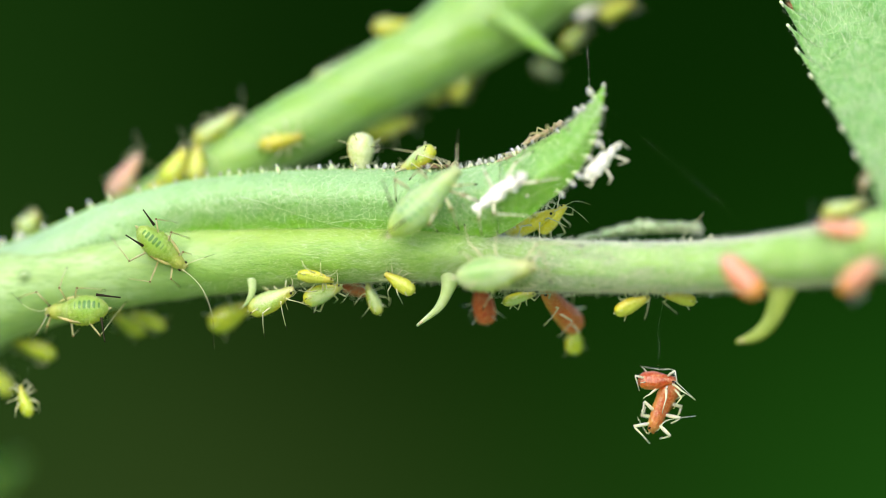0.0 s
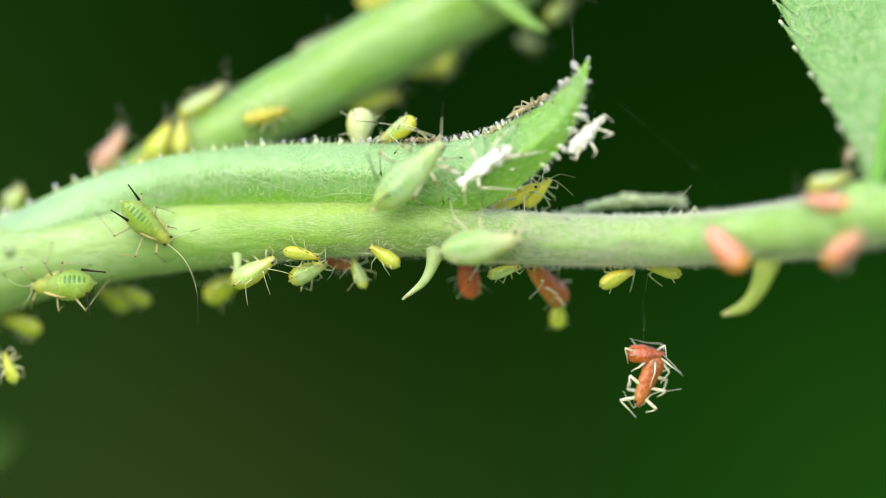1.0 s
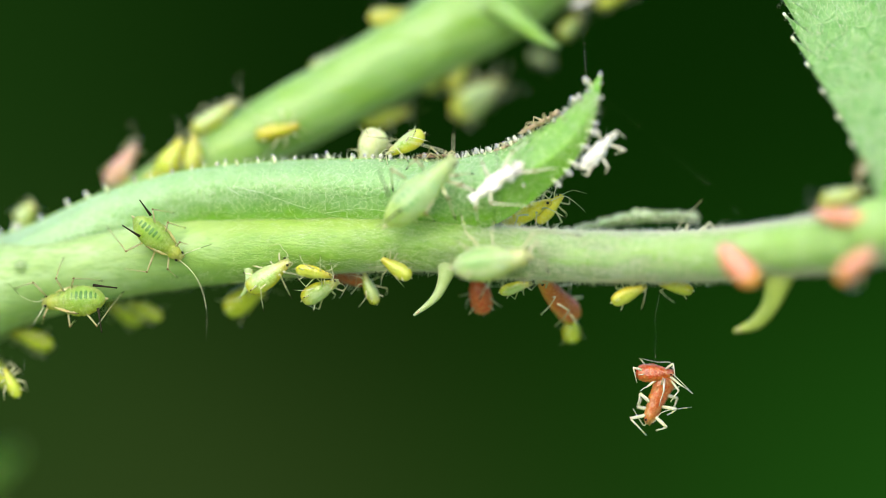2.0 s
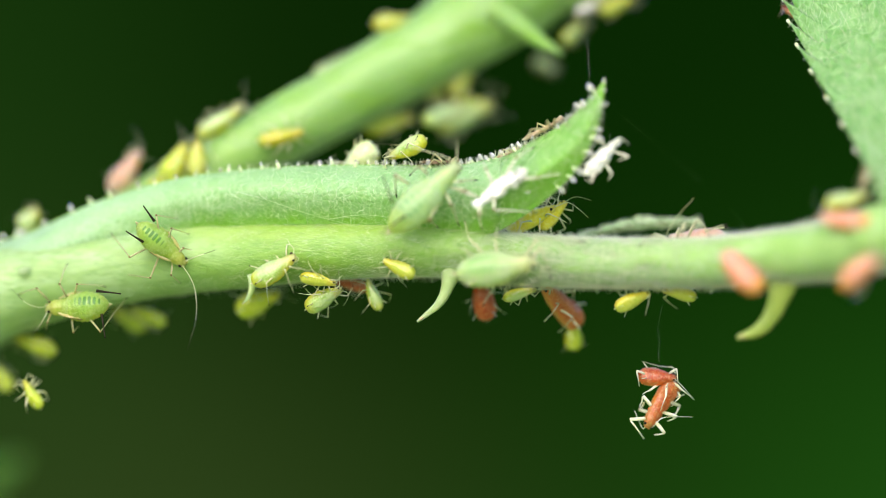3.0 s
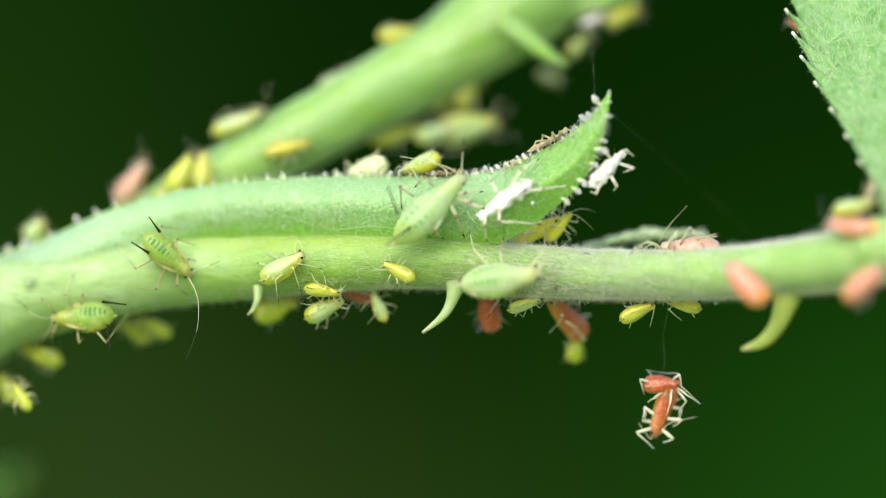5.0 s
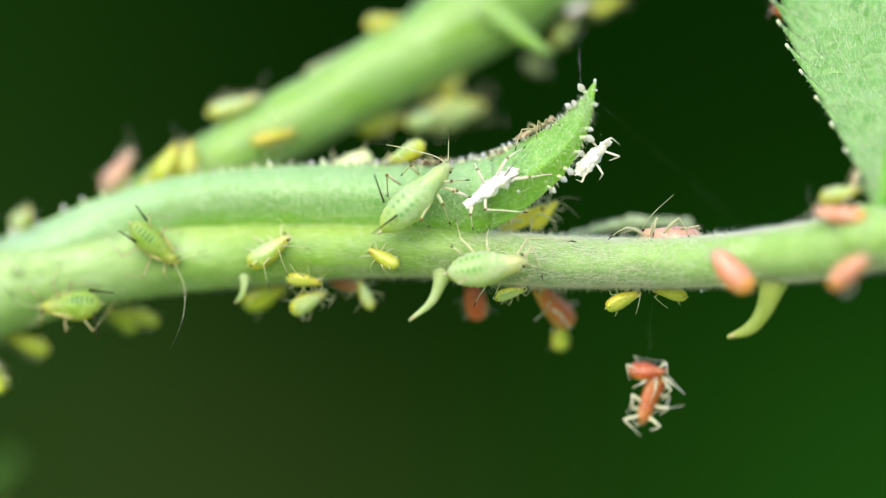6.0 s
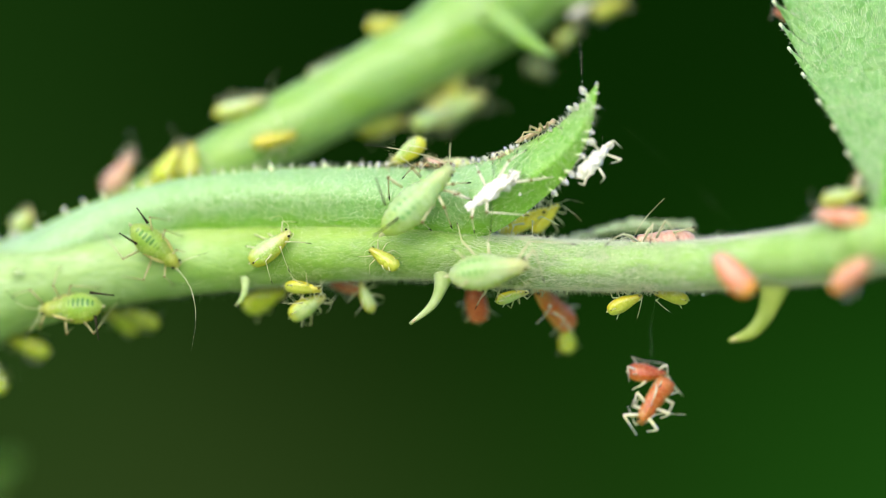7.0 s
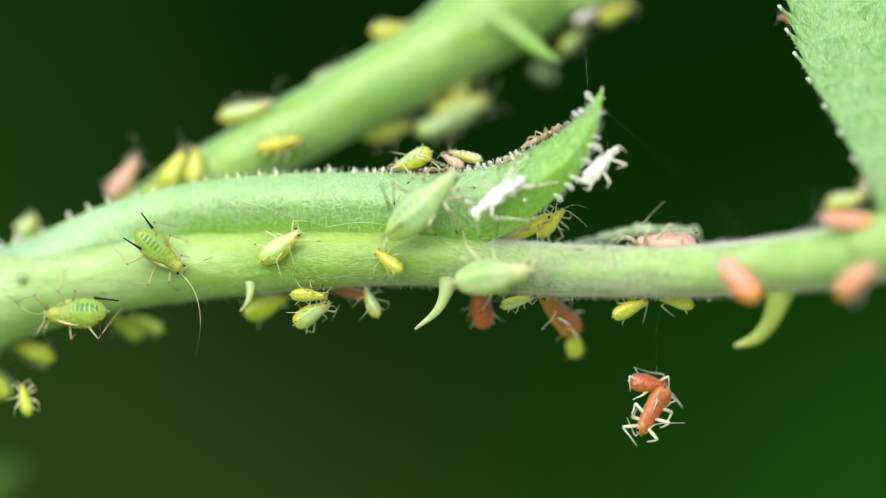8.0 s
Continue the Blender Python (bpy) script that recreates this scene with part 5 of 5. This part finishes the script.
    mover("green aphid walking along the back stem", "green", [
        (0, (-8.9, 4.42, 3.87), (-7.27, 4.27, 4.93)), (3.5, (-8.71, 4.38, 3.96), (-7.09, 4.24, 5.03)), (5.5, (-8.24, 4.52, 4.64), (-6.58, 4.37, 5.24)), (6.5, (-7.97, 4.67, 4.78), (-6.26, 4.41, 5.31)), (8, (-7.9, 4.75, 4.85), (-6.14, 4.49, 5.33))],
        (-0.5, -0.5, 0.8), fat=0.8, seed=68, plain=True)
    mover("yellow-green aphid walking along under the back stem", "green", [
        (0, (-0.69, 6.58, 6.34), (0.94, 6.86, 7.78)), (1.4, (0.1, 6.44, 5.37), (1.64, 6.68, 6.4)), (2.1, (0.47, 6.17, 4.39), (2.31, 6.41, 5.61)), (3.5, (-1.02, 5.79, 4.34), (2.03, 6.12, 5.06)), (5.5, (-0.95, 5.76, 4.31), (2.52, 6.02, 4.97)), (6.5, (-0.65, 5.73, 4.5), (2.2, 6.02, 5.5)),
        (8, (-0.73, 5.7, 4.47), (2.12, 6.02, 5.76))], (0.3, -0.7, -0.5), fat=1.15, seed=69, plain=True)
    mover("green aphid with pale legs shuffling under the stalk", "green", [
        (0, (-4.93, 0.81, -1.86), (-3.57, 0.63, -1.32)), (3.5, (-4.89, 0.8, -2.3), (-3.57, 0.61, -1.54)), (5.5, (-5.17, 0.85, -2.22), (-3.76, 0.66, -1.58)), (6.5, (-5.35, 0.88, -2.76), (-3.66, 0.66, -1.56)),
        (7.5, (-5.43, 0.88, -2.49), (-3.79, 0.63, -1.64)), (8, (-5.38, 0.89, -2.67), (-3.78, 0.66, -1.7))], (0.2, -0.65, -0.7), step=1, fat=1.1, seed=20)
    mover("yellow aphid pressed between stalk and a green aphid", "yellow", [
        (0, (-5.16, 0.25, -0.9), (-3.88, 0.06, -1.14)), (3.5, (-5.06, 0.27, -1.13), (-3.8, 0.09, -1.4)), (5.5, (-5.15, 0.34, -1.15), (-3.88, 0.15, -1.34)), (6.5, (-5.36, 0.46, -1.3), (-4.1, 0.26, -1.48)),
        (8, (-5.3, 0.52, -1.5), (-4.06, 0.31, -1.58))], (0.1, -0.6, -0.6), step=1, fat=0.85, seed=21)
    mover("dark red aphid behind the leaflet's saw-toothed edge", "red", [
        (0, (13.09, 2.22, 8.4), (12.28, 2.2, 8.76)), (1.5, (13.11, 2.21, 8.37), (12.26, 2.19, 8.66)), (3.5, (13.01, 2.23, 8.04), (11.96, 2.2, 8.48)), (8, (13.03, 2.22, 8.11), (11.9, 2.19, 8.55))], (-0.3, -0.5, 0.7), fat=0.9, seed=80)
    mover("pale green aphid walking along under the back stem", "pale", [
        (0, (-0.49, 6.27, 6.13), (0.63, 6.42, 7.16)), (1.4, (0.3, 6, 5.3), (1.3, 6.23, 6.0)), (2.1, (0.85, 5.7, 4.95), (1.95, 5.94, 5.45)), (3.5, (-1.12, 5.25, 4.33), (0, 5.45, 4.84)), (5.5, (-0.95, 5.23, 4.31), (0.17, 5.44, 4.66)), (6.5, (-0.75, 5.2, 4.45), (0.33, 5.4, 4.95)),
        (8, (-0.73, 5.18, 4.38), (0.39, 5.36, 4.83))], (0.2, -0.8, 0.4), fat=0.9, seed=81, plain=True)
    mover("coral red aphid at the leaf joint", "pink", [(0, (14.85, -5.07, 0.61), (13.02, -4.48, 0.81)), (1, (14.9, -5.08, 0.58), (13.06, -4.5, 0.79)), (2, (14.88, -5.07, 0.65), (13.05, -4.49, 0.85)), (3.5, (14.96, -5.09, 0.81), (13.14, -4.5, 1.01)), (5.5, (15.06, -5.12, 0.96), (13.24, -4.53, 1.16)), (6, (15.09, -5.12, 0.96), (13.26, -4.53, 1.16)), (8, (15.04, -5.11, 1.06), (13.21, -4.51, 1.25))],
        (0, -0.7, 0.7), fat=0.8, seed=33, plain=True, spread=0.7)
    mover("yellow-green aphid beside the red one at the leaf joint", "green", [(0, (13.29, -4.26, 1.25), (14.74, -4.56, 1.63)), (1, (13.33, -4.28, 1.22), (14.78, -4.57, 1.61)), (2, (13.32, -4.27, 1.29), (14.77, -4.57, 1.67)), (3.5, (13.4, -4.28, 1.45), (14.85, -4.59, 1.83)), (5.5, (13.5, -4.31, 1.59), (14.95, -4.61, 1.98)), (6, (13.52, -4.31, 1.6), (14.98, -4.62, 1.99)), (8, (13.47, -4.29, 1.69), (14.92, -4.61, 2.08))],
        (-0.2, -0.3, 0.9), fat=0.9, seed=34, plain=True)
    mover("small yellow aphid hanging at a red aphid's tail", "lime", [
        (0, (4.7, 3.0, -3.75), (4.66, 2.7, -2.72)), (1.5, (4.6, 3.0, -3.85), (4.66, 2.7, -2.72)), (2, (4.72, 3.0, -3.72), (4.66, 2.7, -2.7)), (3.5, (4.6, 3.0, -3.78), (4.66, 2.7, -2.72)),
        (6, (4.44, 3.0, -3.84), (4.6, 2.7, -2.74)), (7.5, (4.84, 3.0, -3.75), (4.7, 2.7, -2.72)), (8, (4.84, 3.0, -3.75), (4.7, 2.7, -2.72))], (0.7, -0.6, 0.2), fat=1.4, seed=16, spread=0.8)
    # swinging on threads
    up_a = (0.2, -0.75, 0.7)
    mover("red aphid hanging from a silk thread, clasping another", "red", [
        (0, (6.93, 0.87, -4.67), (8.26, 0.65, -4.63), up_a), (0.5, (6.88, 0.88, -4.64), (8.21, 0.65, -4.6), up_a), (1, (7.05, 0.88, -4.66), (8.4, 0.76, -4.7), up_a), (1.5, (7.13, 0.87, -4.72), (8.41, 0.55, -4.6), up_a),
        (2, (6.95, 0.87, -4.77), (8.3, 0.65, -4.77), up_a), (3.5, (6.83, 0.87, -4.59), (8.36, 0.76, -4.67), up_a), (4, (6.89, 0.88, -4.56), (8.34, 0.75, -4.62), up_a), (5.5, (6.95, 0.88, -4.54), (8.23, 0.56, -4.48), up_a),
        (6.5, (6.84, 0.88, -4.41), (8.37, 0.75, -4.6), up_a), (7, (6.67, 0.88, -4.39), (8.34, 0.95, -4.49), up_a), (7.5, (6.66, 0.87, -4.51), (8.22, 0.96, -4.59), up_a), (8, (6.57, 0.88, -4.54), (8.15, 0.95, -4.7), up_a)],
        up_a, fat=1.12, seed=70, thick=1.45, plain=True, feelers=(((8.44, 0.56, -4.87), (8.7, 0.57, -5.11), (8.98, 0.68, -5.37)), ((8.15, 0.95, -4.29), (7.65, 0.96, -4.27), (7.01, 0.87, -4.15))),
        legs=(((7.94, 0.66, -4.55), (8.23, 0.45, -4.31), (8.31, 0.45, -4.79)), ((7.24, 0.67, -4.63), (6.81, 0.48, -4.49), (6.97, 0.67, -5.03)), ((8.14, 0.65, -4.79), (8.47, 0.46, -5.03), (8.94, 0.68, -5.35)),
              ((7.78, 0.76, -4.83), (7.34, 0.57, -5.15), (7.1, 0.67, -5.31)), ((7.94, 0.66, -4.83), (7.91, 0.36, -5.3), (7.77, 0.46, -5.83)), ((8.1, 0.75, -4.83), (8.46, 0.66, -5.27), (8.18, 0.75, -5.67))))
    up_b = (0.7, -0.8, 0.1)
    mover("red aphid held by another on a silk thread", "orange", [
        (0, (8.18, 0.96, -4.77), (7.38, 0.87, -6.51), up_b), (0.5, (8.12, 0.97, -4.74), (7.35, 0.87, -6.47), up_b), (1, (8.16, 0.97, -4.82), (7.41, 0.87, -6.52), up_b), (1.5, (8.14, 0.97, -4.74), (7.57, 0.87, -6.49), up_b),
        (2, (8.11, 0.97, -4.88), (7.36, 0.87, -6.57), up_b), (3.5, (8.23, 0.96, -4.81), (7.18, 0.87, -6.47), up_b), (4, (8.22, 0.97, -4.77), (7.22, 0.87, -6.43), up_b), (5.5, (7.87, 0.97, -4.54), (7.3, 0.87, -6.47), up_b),
        (6.5, (8.25, 0.97, -4.67), (7.29, 0.87, -6.41), up_b), (7, (8.31, 0.97, -4.64), (7.22, 0.87, -6.3), up_b), (7.5, (8.09, 0.96, -4.74), (7.08, 0.87, -6.35), up_b), (8, (8.03, 0.97, -4.76), (7.01, 0.87, -6.5), up_b)],
        up_b, fat=0.86, seed=71, thick=1.45, plain=True, feelers=(((7.26, 0.87, -6.55), (7.05, 0.87, -6.23), (6.89, 0.87, -5.95)), ((7.66, 0.86, -6.39), (7.98, 0.76, -6.07), (8.98, 0.88, -5.93))),
        legs=(((7.5, 0.86, -6.15), (6.77, 0.68, -6.29), (7.34, 0.87, -6.91)), ((7.64, 0.86, -6.23), (8.06, 0.65, -6.63), (7.7, 0.86, -6.73)), ((7.9, 0.86, -5.89), (8.42, 0.65, -5.99), (8.1, 0.85, -6.19)),
              ((7.58, 0.86, -5.83), (7.14, 0.67, -5.41), (7.05, 0.67, -5.79)), ((7.54, 0.86, -5.99), (7.06, 1.17, -5.9), (7.19, 1.17, -5.6)), ((7.86, 0.86, -5.43), (8.47, 1.06, -5.6), (8.27, 1.05, -6.04))))
    mover("tiny yellow-green aphid dangling on a thread", "lime", [
        (0, (-14.72, 1.84, -5.97), (-15.08, 1.84, -4.85)), (1, (-14.75, 1.84, -5.62), (-15.11, 1.84, -4.61)), (1.5, (-14.82, 1.84, -5.57), (-15.26, 1.84, -4.68)), (2, (-15.05, 1.84, -5.54), (-15.49, 1.84, -4.64)), (3.5, (-14.08, 1.84, -5.89), (-14.76, 1.84, -4.88)), (4, (-14.38, 1.84, -5.77), (-15.02, 1.84, -4.82)),
        (5.5, (-15.22, 1.84, -5.35), (-15.7, 1.84, -4.38)), (6.5, (-15.66, 1.84, -5.22), (-16.03, 1.84, -4.22)), (7.5, (-15.54, 1.84, -5.25), (-15.9, 1.84, -4.25)), (8, (-14.69, 1.84, -5.83), (-14.94, 1.84, -4.7))], (0.4, -0.9, 0.2), fat=0.9, seed=72, thick=1.2)


# ---- threads and drops ----
def thread(points, r, label):
    bm = bmesh.new()
    line = spline(points, 24)
    tube(bm, line, [r] * 25, 5)
    ob = part("silk_thread", bm, SILK)
    return tagged(ob, label, "thread", "silk threads")


def build_small_things():
    thread(((7.84, 0.16, -1.42), (7.76, 0.16, -2.08), (7.62, 0.86, -2.95), (7.68, 0.86, -3.35), (7.62, 0.86, -4.39)), 0.0008, "fine silk thread holding two red aphids")
    thread(((5.01, 0.9, 8.54), (5.11, 0.3, 7.23), (5.18, -0.1, 5.82), (5.24, -0.19, 4.52)), 0.0011, "fine silk thread from the back stem to the stipule tip")
    thread(((5.9, -0.25, 3.96), (5.87, -0.22, 3.3), (5.9, -0.2, 2.75)), 0.0011, "short silk thread between stipule tip and shed skin")
    thread(((5.81, -0.31, 5.02), (7.94, 0.66, 3.23), (9.97, 1.67, 1.53), (11.35, 0.8, 0.02)), 0.0003, "faint silk thread between stipule tip and stalk")
    thread(((-14.57, 2.95, -2.6), (-14.64, 1.45, -3.6), (-14.85, 1.15, -5)), 0.0006, "faint silk thread holding a tiny aphid")
    for p, r, label in (((-14.88, 1.75, -1), 0.26, "clear round drop on the stalk"), ((2.97, -1.38, 1.87), 0.07, "tiny white speck of wax on the stipule tip"),
                        ((9.46, -0.59, -1.66), 0.07, "tiny bright drop under the stalk"), ((4.48, -0.1, 4.48), 0.17, "clear drop between the glands of the stipule edge"),
                        ((5.12, -0.28, 2.82), 0.14, "clear drop on the stipule tip's edge")):
        bm = bmesh.new()
        egg(bm, (0, 0, 0), (r, r * 0.4, r), 16, 10)
        ob = part("droplet", bm, WATER if r > 0.1 else GLAND)
        ob.location = Vector(p) * MM
        tagged(ob, label, "droplet", "droplets")


def motions():
    waving = MOVERS.pop("feeler")
    for ob, rows in MOVERS.items():
        if rows[-1][0] < 8:
            rows = rows + [(8.0, rows[-1][1])]
        walk(ob, rows)
    # walking legs swing about their hips, three and three in turn
    for k, ob in enumerate(STEPPERS):
        legs = [c for c in ob.children if c.name.startswith("leg")]
        for i, leg in enumerate(legs):
            at = leg.location.copy()
            rows = []
            for n in range(21):
                a = radians(9) * math.sin(2 * math.pi * (n * 0.4 / (1.1 + 0.13 * k) + (i % 2) * 0.5 + 0.1 * k))
                rows.append((n * 0.4, Matrix.Translation(at) @ Matrix.Rotation(a, 4, "Z")))
            walk(leg, rows)
    # one long antenna waves from side to side
    feeler = [c for c in waving.children if c.name.startswith("antenna")][0]
    at = feeler.location.copy()
    walk(feeler, [(t, Matrix.Translation(at) @ Matrix.Rotation(radians(a), 4, "Z")) for t, a in WAVES])


WAVES = ((0, 11), (1, 10), (2.2, 6), (3.5, -12), (4.2, -8), (5.5, -14), (6.5, -8), (7.0, 0), (8, 0))

build_ground()
build_backdrop()
build_leaf()
build_back_stem()
build_far_leaf()
build_aphids()
build_movers()
build_small_things()
motions()
